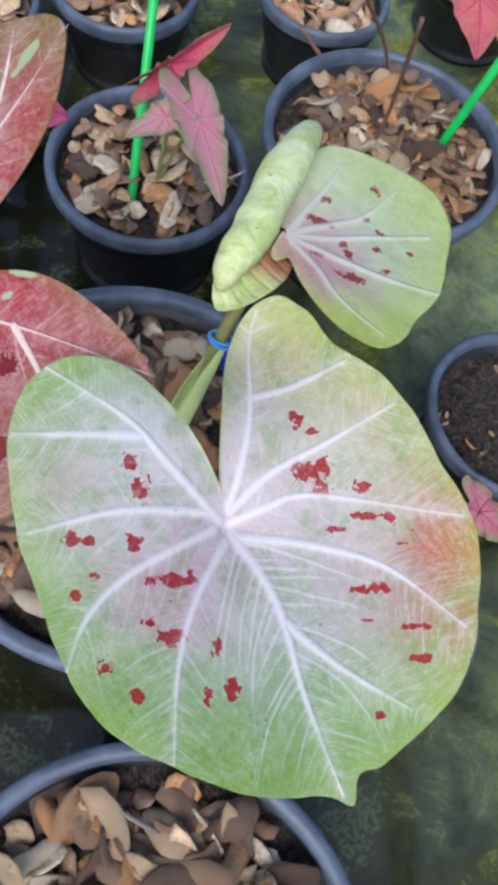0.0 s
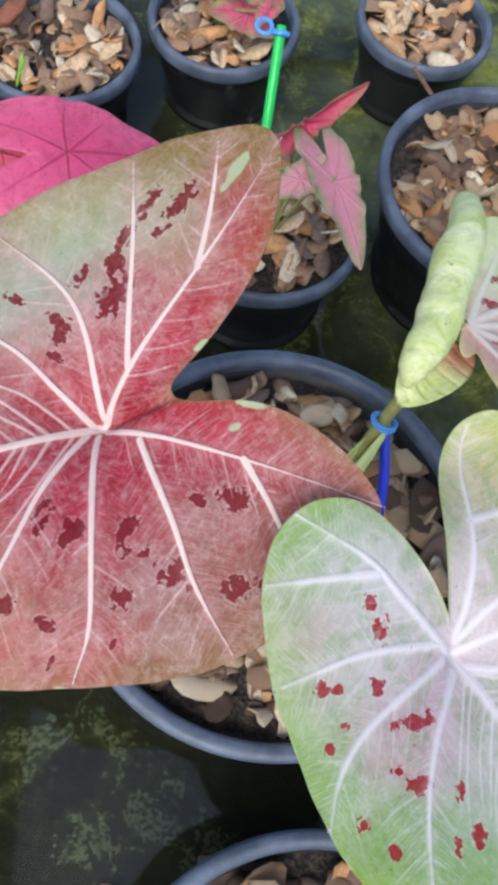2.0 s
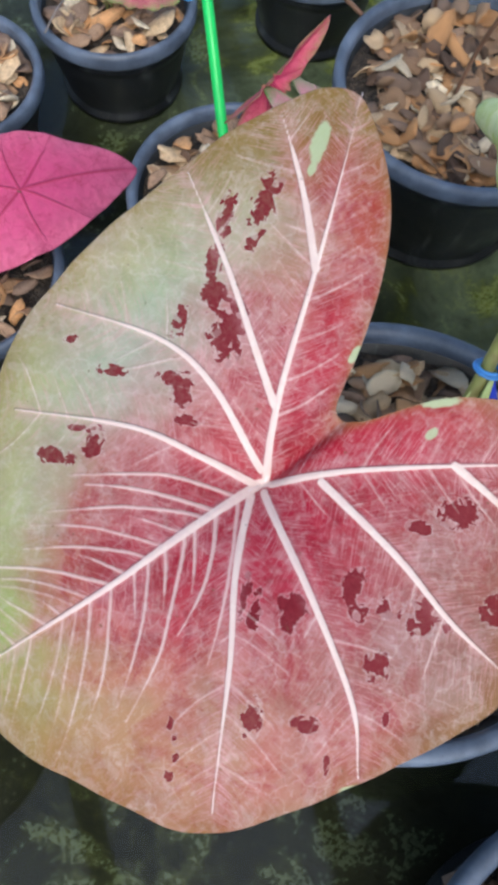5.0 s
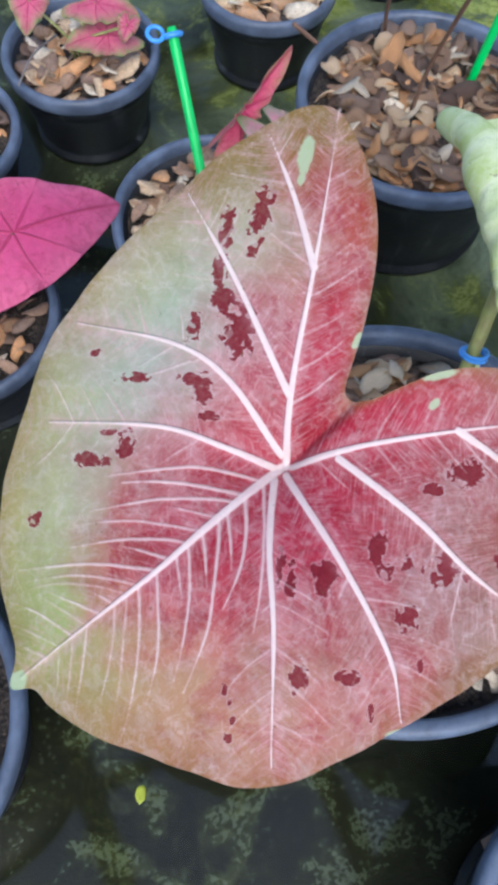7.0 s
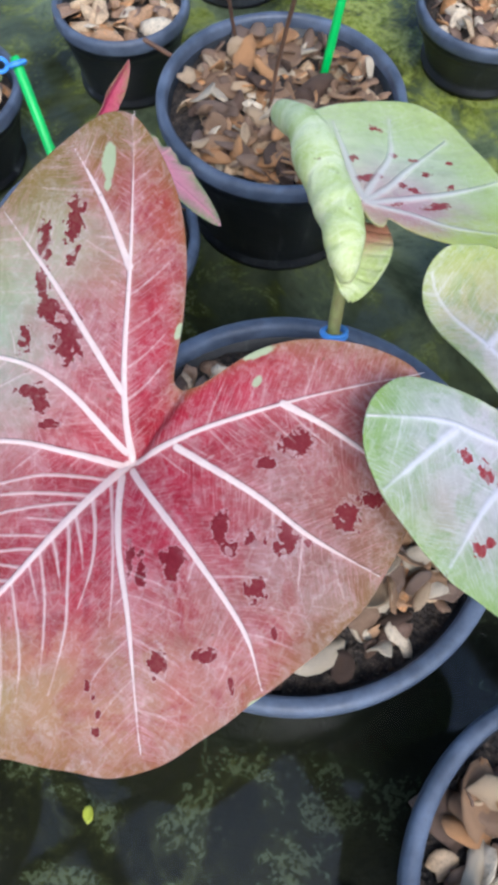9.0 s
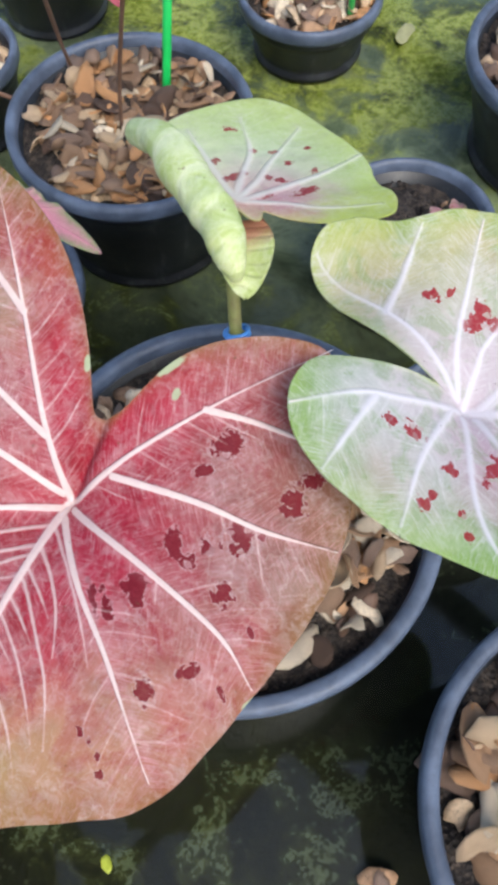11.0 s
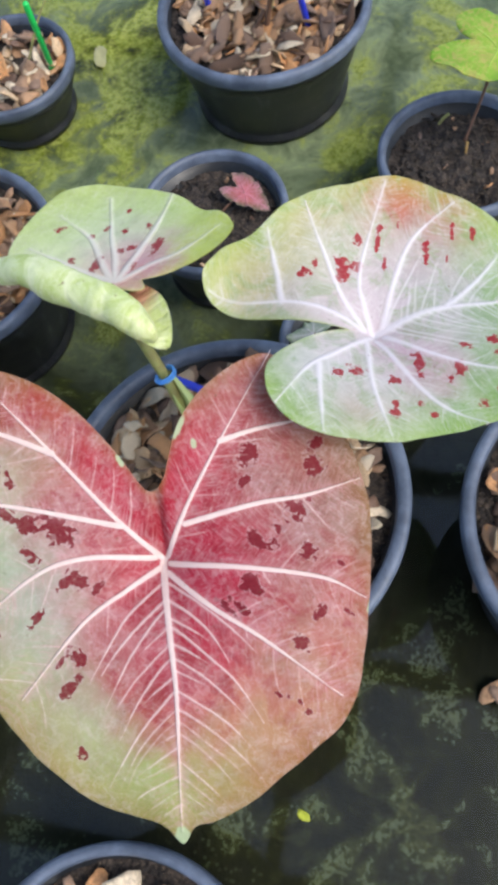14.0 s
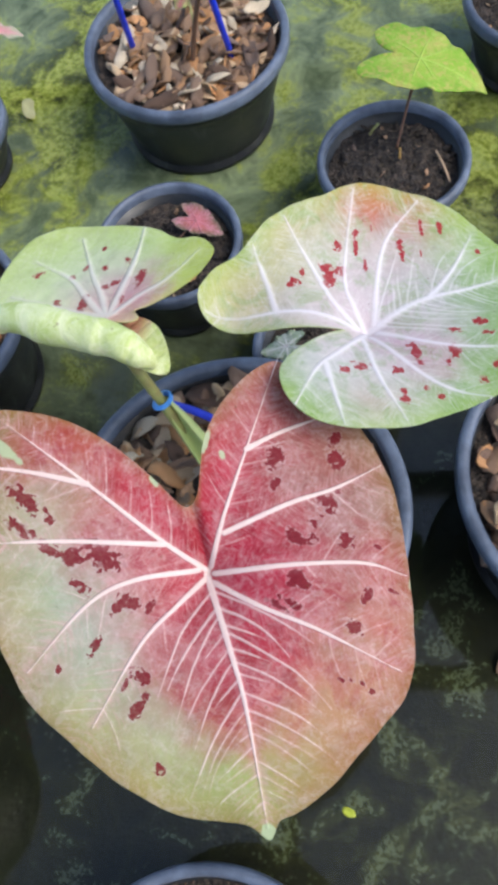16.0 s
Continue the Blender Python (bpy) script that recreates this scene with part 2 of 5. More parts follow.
def ground_material():
    """Old wet concrete, dark with algae, mossier and paler towards one side; part of that paleness is painted sky
    sheen.
    """
    m = Nodes("mossy_concrete")
    where = m.t.nodes.new("ShaderNodeSeparateXYZ")
    m.t.links.new(m.coords(), where.inputs[0])
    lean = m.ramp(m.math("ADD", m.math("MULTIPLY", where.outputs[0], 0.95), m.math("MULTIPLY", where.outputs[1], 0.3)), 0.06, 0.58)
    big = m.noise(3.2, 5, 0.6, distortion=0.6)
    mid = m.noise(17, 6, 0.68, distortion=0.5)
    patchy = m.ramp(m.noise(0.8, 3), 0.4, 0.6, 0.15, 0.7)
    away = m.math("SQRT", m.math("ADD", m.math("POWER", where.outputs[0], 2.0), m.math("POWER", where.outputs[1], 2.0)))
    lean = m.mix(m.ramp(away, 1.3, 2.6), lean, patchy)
    fine = m.noise(120, 4, 0.7)
    dots = m.noise(240, 3, 0.6)
    # lean lifts every tone too, putting the wet floor's sky sheen into the colour
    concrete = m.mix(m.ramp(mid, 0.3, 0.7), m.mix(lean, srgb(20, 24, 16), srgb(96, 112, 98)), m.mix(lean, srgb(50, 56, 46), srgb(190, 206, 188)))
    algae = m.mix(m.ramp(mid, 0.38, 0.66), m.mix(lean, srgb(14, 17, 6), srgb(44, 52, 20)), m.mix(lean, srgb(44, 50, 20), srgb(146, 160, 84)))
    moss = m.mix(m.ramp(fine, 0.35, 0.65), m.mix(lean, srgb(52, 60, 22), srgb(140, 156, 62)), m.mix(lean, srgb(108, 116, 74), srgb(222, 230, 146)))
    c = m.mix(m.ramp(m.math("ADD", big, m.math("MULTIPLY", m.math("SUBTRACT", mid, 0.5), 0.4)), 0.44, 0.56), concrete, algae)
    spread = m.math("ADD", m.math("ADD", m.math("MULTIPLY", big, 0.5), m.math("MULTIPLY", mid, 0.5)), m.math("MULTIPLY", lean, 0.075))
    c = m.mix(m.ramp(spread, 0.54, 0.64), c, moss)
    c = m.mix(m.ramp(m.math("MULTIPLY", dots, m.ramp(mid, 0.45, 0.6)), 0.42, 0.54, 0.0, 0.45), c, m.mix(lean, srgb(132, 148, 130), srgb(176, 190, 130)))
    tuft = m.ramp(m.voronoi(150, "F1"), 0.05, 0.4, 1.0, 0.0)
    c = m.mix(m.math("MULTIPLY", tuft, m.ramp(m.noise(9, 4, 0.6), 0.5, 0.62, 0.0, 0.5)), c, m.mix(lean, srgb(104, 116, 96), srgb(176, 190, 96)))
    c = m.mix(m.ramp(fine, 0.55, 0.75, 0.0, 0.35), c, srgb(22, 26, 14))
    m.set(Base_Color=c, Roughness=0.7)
    m.bump(m.math("ADD", mid, m.math("MULTIPLY", fine, 0.5)), 0.7, 0.005)
    return m.mat


def water_material():
    m = Nodes("shallow_water")
    m.t.nodes.remove(m.bsdf)
    clear = m.node("ShaderNodeBsdfTransparent", Color=(0.80, 0.81, 0.68))
    gloss = m.node("ShaderNodeBsdfGlossy", Roughness=0.04)
    ripple = m.node("ShaderNodeBump", Strength=0.06, Distance=0.002, Height=m.noise(9, 1))
    m.t.links.new(ripple.outputs[0], gloss.inputs["Normal"])
    fres = m.node("ShaderNodeFresnel", IOR=1.42)
    mixer = m.node("ShaderNodeMixShader")
    m.t.links.new(fres.outputs[0], mixer.inputs[0])
    m.t.links.new(clear.outputs[0], mixer.inputs[1])
    m.t.links.new(gloss.outputs[0], mixer.inputs[2])
    m.t.links.new(mixer.outputs[0], m.out.inputs[0])
    return m.mat


POT, RIM, CHIP = pot_material(), rim_material(), chip_material()
SOIL = soil_material("potting_soil", srgb(28, 24, 22), srgb(84, 72, 62))
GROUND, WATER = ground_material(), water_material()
GREEN = plain("green_plastic", srgb(20, 186, 84), 0.4, 0.25, 40, 0.05, dark=srgb(10, 120, 60))
BLUE = plain("blue_plastic", srgb(24, 52, 190), 0.4, 0.2, 40, 0.05)
SKYBLUE = plain("sky_blue_plastic", srgb(74, 148, 226), 0.4, 0.2, 40, 0.05)
STALK = plain("green_stalk", srgb(142, 146, 84), 0.45, 0.6, 90, 0.15, dark=srgb(110, 84, 60))
VEIN = plain("vein_rib", srgb(228, 214, 212), 0.6, 0.2, 200, 0.1, spec=0.2, dark=srgb(226, 190, 196))
BROWN_STALK = plain("brown_stalk", srgb(110, 80, 62), 0.6, 0.4, 120, 0.2, dark=srgb(70, 50, 40))


# ---- mesh tools ----
def link_mesh(name, verts, faces, material, parent=None, label="", smooth=True):
    me = bpy.data.meshes.new(name)
    me.from_pydata([tuple(map(float, v)) for v in verts], [], faces)
    me.materials.append(material)
    if smooth:
        me.polygons.foreach_set("use_smooth", [True] * len(me.polygons))
    me.update()
    ob = new(name, me)
    if parent:
        ob.parent = parent
    if label:
        ob["label"] = label
    return ob


def empty(name, m, label, category, group=""):
    ob = new(name)
    ob.empty_display_size = 0.02
    ob.matrix_world = m
    return tagged(ob, label, category, group)


def lathe(profile, steps, wobble=0.0, seed=0):
    """Verts and faces of a profile of (radius, height) turned round z."""
    rng = random.Random(seed)
    p1, p2 = rng.uniform(0, 6.28), rng.uniform(0, 6.28)
    verts, faces = [], []
    for r, z in profile:
        for i in range(steps):
            a = 2 * math.pi * i / steps
            k = 1 + wobble * (math.sin(2 * a + p1) + 0.5 * math.sin(3 * a + p2))
            verts.append((r * k * math.cos(a), r * k * math.sin(a), z))
    for j in range(len(profile) - 1):
        for i in range(steps):
            a, b = j * steps + i, j * steps + (i + 1) % steps
            faces.append((a, b, b + steps, a + steps))
    return verts, faces


def tube(points, radii, sides=10):
    """A tube along points with a radius at each of them."""
    pts = [Vector(p) for p in points]
    verts, faces = [], []
    up = Vector((0.3, 0.2, 1)).normalized()
    for i, p in enumerate(pts):
        d = (pts[min(i + 1, len(pts) - 1)] - pts[max(i - 1, 0)]).normalized()
        a = d.cross(up if abs(d.dot(up)) < 0.95 else Vector((1, 0, 0))).normalized()
        b = d.cross(a)
        r = radii[i] if isinstance(radii, (list, tuple)) else radii
        for s in range(sides):
            t = 2 * math.pi * s / sides
            verts.append(p + (a * math.cos(t) + b * math.sin(t)) * r)
    for i in range(len(pts) - 1):
        for s in range(sides):
            q, w = i * sides + s, i * sides + (s + 1) % sides
            faces.append((q, w, w + sides, q + sides))
    faces.append(tuple(reversed(range(sides))))
    faces.append(tuple(range(len(verts) - sides, len(verts))))
    return verts, faces


def curve(points, n=14):
    """Points along a smooth line through the given ones."""
    p = [Vector(q) for q in points]
    p = [p[0] * 2 - p[1], *p, p[-1] * 2 - p[-2]]
    out = []
    for i in range(1, len(p) - 2):
        for k in range(n):
            t = k / n
            out.append(0.5 * ((2 * p[i]) + (p[i + 1] - p[i - 1]) * t + (2 * p[i - 1] - 5 * p[i] + 4 * p[i + 1] - p[i + 2]) * t * t + (3 * p[i] - p[i - 1] - 3 * p[i + 1] + p[i + 2]) * t ** 3))
    return out + [p[-2]]


# ---- ground and water ----
def build_ground():
    n, half = 300, 1.6
    xs = np.linspace(-half, half, n) + 0.15
    ys = np.linspace(-half, half, n) + 0.35
    verts, faces = [], []
    for y in ys:
        for x in xs:
            h = noise.fractal(Vector((x * 3.1, y * 3.1, 1.7)), 0.7, 2.1, 5)
            g = noise.noise(Vector((x * 28, y * 28, 3.1)))
            fade = min(1, (half - max(abs(x - 0.15), abs(y - 0.35))) * 4)
            verts.append((x, y, (0.0036 * h + 0.0004 * g) * max(0, fade) - 0.0042))
    for j in range(n - 1):
        for i in range(n - 1):
            a = j * n + i
            faces.append((a, a + 1, a + n + 1, a + n))
    # the same sheet goes on to the horizon
    ring = [j * n for j in range(n)]
    o = len(verts)
    far = 400.0
    verts += [(-far, -far, -0.0030), (far, -far, -0.0030), (far, far, -0.0030), (-far, far, -0.0030)]
    c = [0, n - 1, n * n - 1, n * (n - 1)]
    bottom, top = list(range(n)), list(range(n * (n - 1), n * n))
    left, right = [j * n for j in range(n)], [j * n + n - 1 for j in range(n)]
    faces += [tuple([o, o + 1] + bottom[::-1]), tuple([o + 1, o + 2] + right[::-1]), tuple([o + 2, o + 3] + top), tuple([o + 3, o] + left)]
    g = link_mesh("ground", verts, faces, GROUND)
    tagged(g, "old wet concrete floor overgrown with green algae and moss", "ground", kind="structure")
    w = link_mesh("water", [(-300, -300, 0), (300, -300, 0), (300, 300, 0), (-300, 300, 0)], [(0, 1, 2, 3)], WATER)
    tagged(w, "thin film of standing water on mossy concrete", "water", kind="structure")


build_ground()


# ---- pots ----
def flowerpot(name, x, y, rim_z, r, label, seed, lean=(0, 0), foot=True):
    """A tapered nursery pot with a turned-out lip: rim radius r, rim height rim_z."""
    pot = empty(name, pose(x, y, 0, lean[0], lean[1], seed * 37 % 360), label, "flower pot", "nursery pots")
    b, lip, t = r * 0.74, max(0.007, r * 0.07), 0.0025
    h = rim_z
    outer = [(0.0, 0.004), (b * 0.9, 0.004), (b * 0.94, 0.0), (b * 1.05, 0.0), (b * 1.055, 0.005), (b * 1.0, 0.008), (b * 1.0, 0.012)]
    for k in range(1, 9):
        f = k / 8
        rr = b + (r - lip - b) * f
        outer += [(rr, 0.012 + (h - 0.028 - 0.012) * f)]
    outer += [(r - lip * 0.7, h - 0.026), (r - lip * 0.7, h - 0.012)]
    inner = [(r - lip - t, h - 0.012), (r - lip - t - (r - b) * 0.5, h * 0.5), (b * 0.9, 0.008), (0, 0.008)]
    v, f = lathe(outer + inner, 72, 0.004, seed)
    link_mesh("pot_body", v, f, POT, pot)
    rim = [(r - lip, h - 0.016), (r - lip * 0.15, h - 0.0165), (r, h - 0.014), (r, h - 0.005), (r - 0.0012, h - 0.0015), (r - 0.004, h), (r - lip + 0.001, h - 0.0005), (r - lip - t * 0.6, h - 0.003), (r - lip - t, h - 0.016)]
    v, f = lathe(rim, 96, 0.004, seed)
    link_mesh("rim", v, f, RIM, pot, "dusty rolled rim with grey-blue sky sheen painted in")
    return pot


def chip_mesh(seed, long=1.0):
    """One dry husk chip: an oval, cupped and torn shell with thickness."""
    rng = random.Random(seed)
    n = 11
    a, b = rng.uniform(0.85, 1.3) * long, rng.uniform(0.5, 0.82)
    cup, twist, bend = rng.uniform(0.25, 0.75), rng.uniform(-0.5, 0.5), rng.uniform(-0.35, 0.5)
    rad = [rng.uniform(0.84, 1.1) for _ in range(n)]
    k = rng.randrange(n)
    rad[k] *= 0.72
    verts = []

    def put(u, v, dz):
        z = cup * (v * v) + bend * u * u * 0.6 + twist * u * v * 0.5
        verts.append((u, v, z + dz))
    for dz in (0.05, -0.05):
        put(0, 0, dz)
        for s in (0.55, 1.0):
            for i in range(n):
                t = 2 * math.pi * i / n
                put(a * rad[i] * s * math.cos(t), b * rad[i] * s * math.sin(t), dz)
    faces = []
    m = 1 + 2 * n
    for i in range(n):
        j = (i + 1) % n
        faces += [(0, 1 + i, 1 + j), (1 + i, 1 + n + i, 1 + n + j, 1 + j)]
        faces += [(m, m + 1 + j, m + 1 + i), (m + 1 + i, m + 1 + j, m + 1 + n + j, m + 1 + n + i)]
        faces += [(1 + n + i, m + 1 + n + i, m + 1 + n + j, 1 + n + j)]
    return verts, faces


CHIP_MESHES = []
for q in range(14):
    vs, fs = chip_mesh(100 + q, 1.0 if q % 3 else 1.35)
    me = bpy.data.meshes.new("mulch_chip")
    me.from_pydata(vs, [], fs)
    me.materials.append(CHIP)
    me.polygons.foreach_set("use_smooth", [True] * len(me.polygons))
    CHIP_MESHES.append(me)


def soil_disc(name, x, y, z, r, label, seed, category="potting soil", hump=0.006):
    verts, faces = [(0, 0, hump)], []
    rings, steps = 26, 64
    for j in range(1, rings + 1):
        s = j / rings
        for i in range(steps):
            a = 2 * math.pi * i / steps
            px, py = r * s * math.cos(a), r * s * math.sin(a)
            h = hump * (1 - s * s) + 0.005 * noise.fractal(Vector((px * 75 + seed, py * 75, seed)), 0.55, 2.1, 5)
            verts.append((px, py, h))
    for i in range(steps):
        faces.append((0, 1 + i, 1 + (i + 1) % steps))
    for j in range(rings - 1):
        for i in range(steps):
            a, b = 1 + j * steps + i, 1 + j * steps + (i + 1) % steps
            faces.append((a, a + steps, b + steps, b))
    ob = link_mesh(name, verts, faces, SOIL)
    ob.matrix_world = pose(x, y, z)
    return tagged(ob, label, category)


def crumbs(soil, r, seed):
    """Clods and bits of bark strewn over the soil of a pot, in two layers."""
    rng = random.Random(seed)
    for name, count, size, material, label in (("clod_layer", 170, 0.0036, SOIL, "dark soil clods"), ("bark_bits", 9, 0.0042, CHIP, "small dry bark bits")):
        verts, faces = [], []
        for _ in range(count):
            m = chip_pose(rng, r, size, 0.1)
            src = CHIP_MESHES[rng.randrange(len(CHIP_MESHES))]
            o = len(verts)
            verts += [m @ v.co + Vector((0, 0, 0.0015)) for v in src.vertices]
            faces += [tuple(o + k for k in p.vertices) for p in src.polygons]
        ob = link_mesh(name, verts, faces, material, soil, label)
        ob["kind"] = "stuff"


def chip_pose(rng, r, size, layer):
    a, s = rng.uniform(0, 2 * math.pi), math.sqrt(rng.uniform(0, 1)) * (r - size * 0.9)
    k = size * rng.uniform(0.7, 1.3)
    return Matrix.Translation((s * math.cos(a), s * math.sin(a), 0.003 + layer * 0.011 * rng.uniform(0.6, 1.2))) @ Euler((rng.gauss(0, 0.5), rng.gauss(0, 0.45), rng.uniform(0, 6.28))).to_matrix().to_4x4() @ Matrix.Diagonal((k, k, k * rng.choice((1, -1, -1)), 1))


def mulch(x, y, z, r, count, size, seed, label, single):
    """Dry chips on the soil of a pot: single ones as parts, or many in one part."""
    rng = random.Random(seed)
    top = soil_disc("mulch", x, y, z, r, label, seed, "mulch")
    if single:
        for i in range(count):
            ob = new("mulch_chip", CHIP_MESHES[rng.randrange(len(CHIP_MESHES))])
            ob.parent = top
            ob.matrix_local = chip_pose(rng, r, size, i / count * 1.6)
    verts, faces = [], []
    for i in range(int(count * 0.9) if single else count):
        m = chip_pose(rng, r, size * (0.8 if single else 1), 0.3 if single else i / count * 1.6)
        src = CHIP_MESHES[rng.randrange(len(CHIP_MESHES))]
        o = len(verts)
        verts += [m @ v.co for v in src.vertices]
        faces += [tuple(o + k for k in p.vertices) for p in src.polygons]
    ob = link_mesh("chip_layer", verts, faces, CHIP, top)
    ob["kind"] = "stuff"
    return top


# ---- the pots and what fills them ----
# name: x, y, rim height, rim radius
PLACES = {
    "main": (-0.014, 0.216, 0.165, 0.148), "near": (0.009, -0.106, 0.165, 0.137), "stems": (0.205, 0.560, 0.145, 0.118),
    "blue_stakes": (0.594, 0.296, 0.128, 0.125), "left": (-0.397, 0.232, 0.140, 0.114), "pink": (-0.015, 0.526, 0.125, 0.093),
    "soil": (0.416, 0.057, 0.100, 0.085), "seedling": (0.319, 0.307, 0.100, 0.082), "back_a": (-0.220, 0.741, 0.100, 0.084),
    "back_b": (-0.052, 0.794, 0.100, 0.080), "back_c": (0.166, 0.817, 0.100, 0.075), "far": (0.533, 0.618, 0.080, 0.086),
    "magenta": (-0.252, 0.534, 0.100, 0.086), "hidden": (0.184, 0.131, 0.090, 0.082), "coral": (0.370, 0.905, 0.100, 0.085), "corner": (0.658, -0.137, 0.100, 0.097),
}
FILL = {"main": 295, "near": 190, "stems": 200, "blue_stakes": 210, "left": 120, "pink": 130, "back_a": 110, "back_b": 100, "back_c": 90, "far": 100, "magenta": 100, "coral": 90}
CHIP_SIZE = {"near": 0.0158, "main": 0.0122, "blue_stakes": 0.0138}
for i, (key, (x, y, z, r)) in enumerate(PLACES.items()):
    flowerpot("flowerpot", x, y, z, r, "round black plastic nursery pot, sky sheen painted grey on its rim, on wet concrete", i + 3)
    if key in FILL:
        mulch(x, y, z - 0.021, r * 0.9, FILL[key], CHIP_SIZE.get(key, 0.0126 if r > 0.1 else 0.0118), 40 + i, "layer of dry tan and brown husk chips filling a pot", key in ("main", "near", "stems", "blue_stakes"))
    else:
        crumbs(soil_disc("soil", x, y, z - 0.025, r * 0.9, "dark crumbly potting soil filling a black pot", 40 + i), r * 0.86, 40 + i)


# ---- leaves ----
def spline_radius(keys, angles):
    """Radius of an outline at each angle, smoothly through keys of (degrees, millimetres)."""
    keys = sorted(keys)
    a = np.array([k[0] for k in keys], float)
    r = np.array([k[1] for k in keys], float)
    a = np.concatenate([a - 360, a, a + 360])
    r = np.concatenate([r, r, r])
    m = np.gradient(r, a)
    i = np.clip(np.searchsorted(a, angles) - 1, 0, len(a) - 2)
    h = a[i + 1] - a[i]
    t = (angles - a[i]) / h
    return (2 * t ** 3 - 3 * t ** 2 + 1) * r[i] + (t ** 3 - 2 * t ** 2 + t) * h * m[i] + (-2 * t ** 3 + 3 * t ** 2) * r[i + 1] + (t ** 3 - t ** 2) * h * m[i + 1]


def smooth_line(points, n=9):
    return np.array([(p.x, p.y) for p in curve([(u, v, 0) for u, v in points], n)])


def line_field(u, v, line, w0, w1):
    """1 on a line, falling to 0 at its half-width, which runs from w0 to w1."""
    out = np.zeros_like(u)
    n = len(line) - 1
    lo, hi = line.min(0) - 2 * w0, line.max(0) + 2 * w0
    near = np.where((u > lo[0]) & (u < hi[0]) & (v > lo[1]) & (v < hi[1]))[0]
    if not len(near):
        return out
    pu, pv, best = u[near], v[near], np.zeros(len(near))
    for i in range(n):
        a, d = line[i], line[i + 1] - line[i]
        t = np.clip(((pu - a[0]) * d[0] + (pv - a[1]) * d[1]) / max(1e-9, d @ d), 0, 1)
        dist = np.hypot(pu - a[0] - t * d[0], pv - a[1] - t * d[1])
        f = (i + t) / n
        best = np.maximum(best, (1 - dist / (w0 + (w1 - w0) * f)) * np.clip((1 - f) / 0.3, 0.6, 1))
    out[near] = np.clip(best, 0, 1)
    return out


def vein_flow(u, v, lines, strengths):
    """For each point: where its fibre leaves the nearest main vein, how far it is from it, and that vein's strength."""
    best = np.full(u.shape, 1e9)
    start, power, which = np.zeros_like(u), np.zeros_like(u), np.zeros_like(u)
    for k, line in enumerate(lines):
        run = 0.0
        for i in range(len(line) - 1):
            a, d = line[i], line[i + 1] - line[i]
            length = math.hypot(*d)
            free = ((u - a[0]) * d[0] + (v - a[1]) * d[1]) / max(1e-9, d @ d)
            t = np.clip(free, 0, 1)
            dist = np.hypot(u - a[0] - t * d[0], v - a[1] - t * d[1])
            near = dist < best
            over = np.clip(free - 1, 0, None) * length if i == len(line) - 2 else np.zeros_like(u)
            best[near] = dist[near]
            start[near] = run + t[near] * length + 1.6 * over[near]
            power[near], which[near] = strengths[k] * np.exp(-over[near] / 5), k
            run += length
    return start - best * 0.62 - best * best * 0.006, best, which, power


def side_veins(lines, outline, gap, seed):
    """Side veins that leave the main ones at a slant, bend towards the edge and stop before the next vein; with a few forks."""
    rng = random.Random(seed)
    every = np.concatenate(lines)
    owner = np.concatenate([np.full(len(q), k) for k, q in enumerate(lines)])
    out, laid = [], []

    def march(p, d, turn, reach, k, power):
        pts, gone = [p.copy()], 0.0
        others = np.concatenate(laid) if laid else np.full((1, 2), 1e6)
        while gone < reach:
            p = p + 2.0 * np.array((math.cos(d), math.sin(d)))
            r, a = math.hypot(*p), math.degrees(math.atan2(p[0], p[1]))
            if r > float(spline_radius(outline, np.array([a]))[0]) - 2.0:
                break
            away = np.hypot(every[:, 0] - p[0], every[:, 1] - p[1])[owner != k]
            if gone > 4 and (away.min() < 1.8 or np.hypot(*(others - p).T).min() < 2.6):
                break
            pts.append(p)
            gone += 2.0
            d += turn + rng.gauss(0, 0.03)
        if len(pts) > 3:
            out.append((np.array(pts), power))
            laid.append(np.array(pts))
    for k, q in enumerate(lines):
        step = np.hypot(*np.diff(q, axis=0).T)
        run = np.concatenate([[0], np.cumsum(step)])
        wide = gap if k == 0 else gap * 1.7
        for side in (1, -1):
            at = wide * rng.uniform(0.7, 1.2)
            while at < run[-1] * (0.93 if k == 0 else 0.85):
                i = min(int(np.searchsorted(run, at)), len(q) - 1)
                t = q[i] - q[max(i - 2, 0)]
                a = math.atan2(t[1], t[0])
                power = rng.uniform(0.6, 1.0) * (1 - 0.5 * at / run[-1]) if k == 0 else rng.uniform(0.26, 0.52)
                march(q[i].copy(), a + side * (1.0 + rng.gauss(0, 0.05)), -side * 0.017, (62 if k == 0 else 34) * rng.uniform(0.7, 1.1), k, power)
                at += wide * rng.uniform(0.75, 1.25)
    return out


def ellipses(u, v, items, grow):
    """1 at the middle of each spot (u, v, half-axes, degrees), falling outwards."""
    out = np.zeros_like(u)
    for su, sv, a, b, deg in items:
        c, d = math.cos(radians(deg)), math.sin(radians(deg))
        x, y = ((u - su) * c + (v - sv) * d) / (a * grow), (-(u - su) * d + (v - sv) * c) / (b * grow)
        out = np.maximum(out, 1.12 - np.hypot(x, y))
    return np.clip(out, 0, 1)


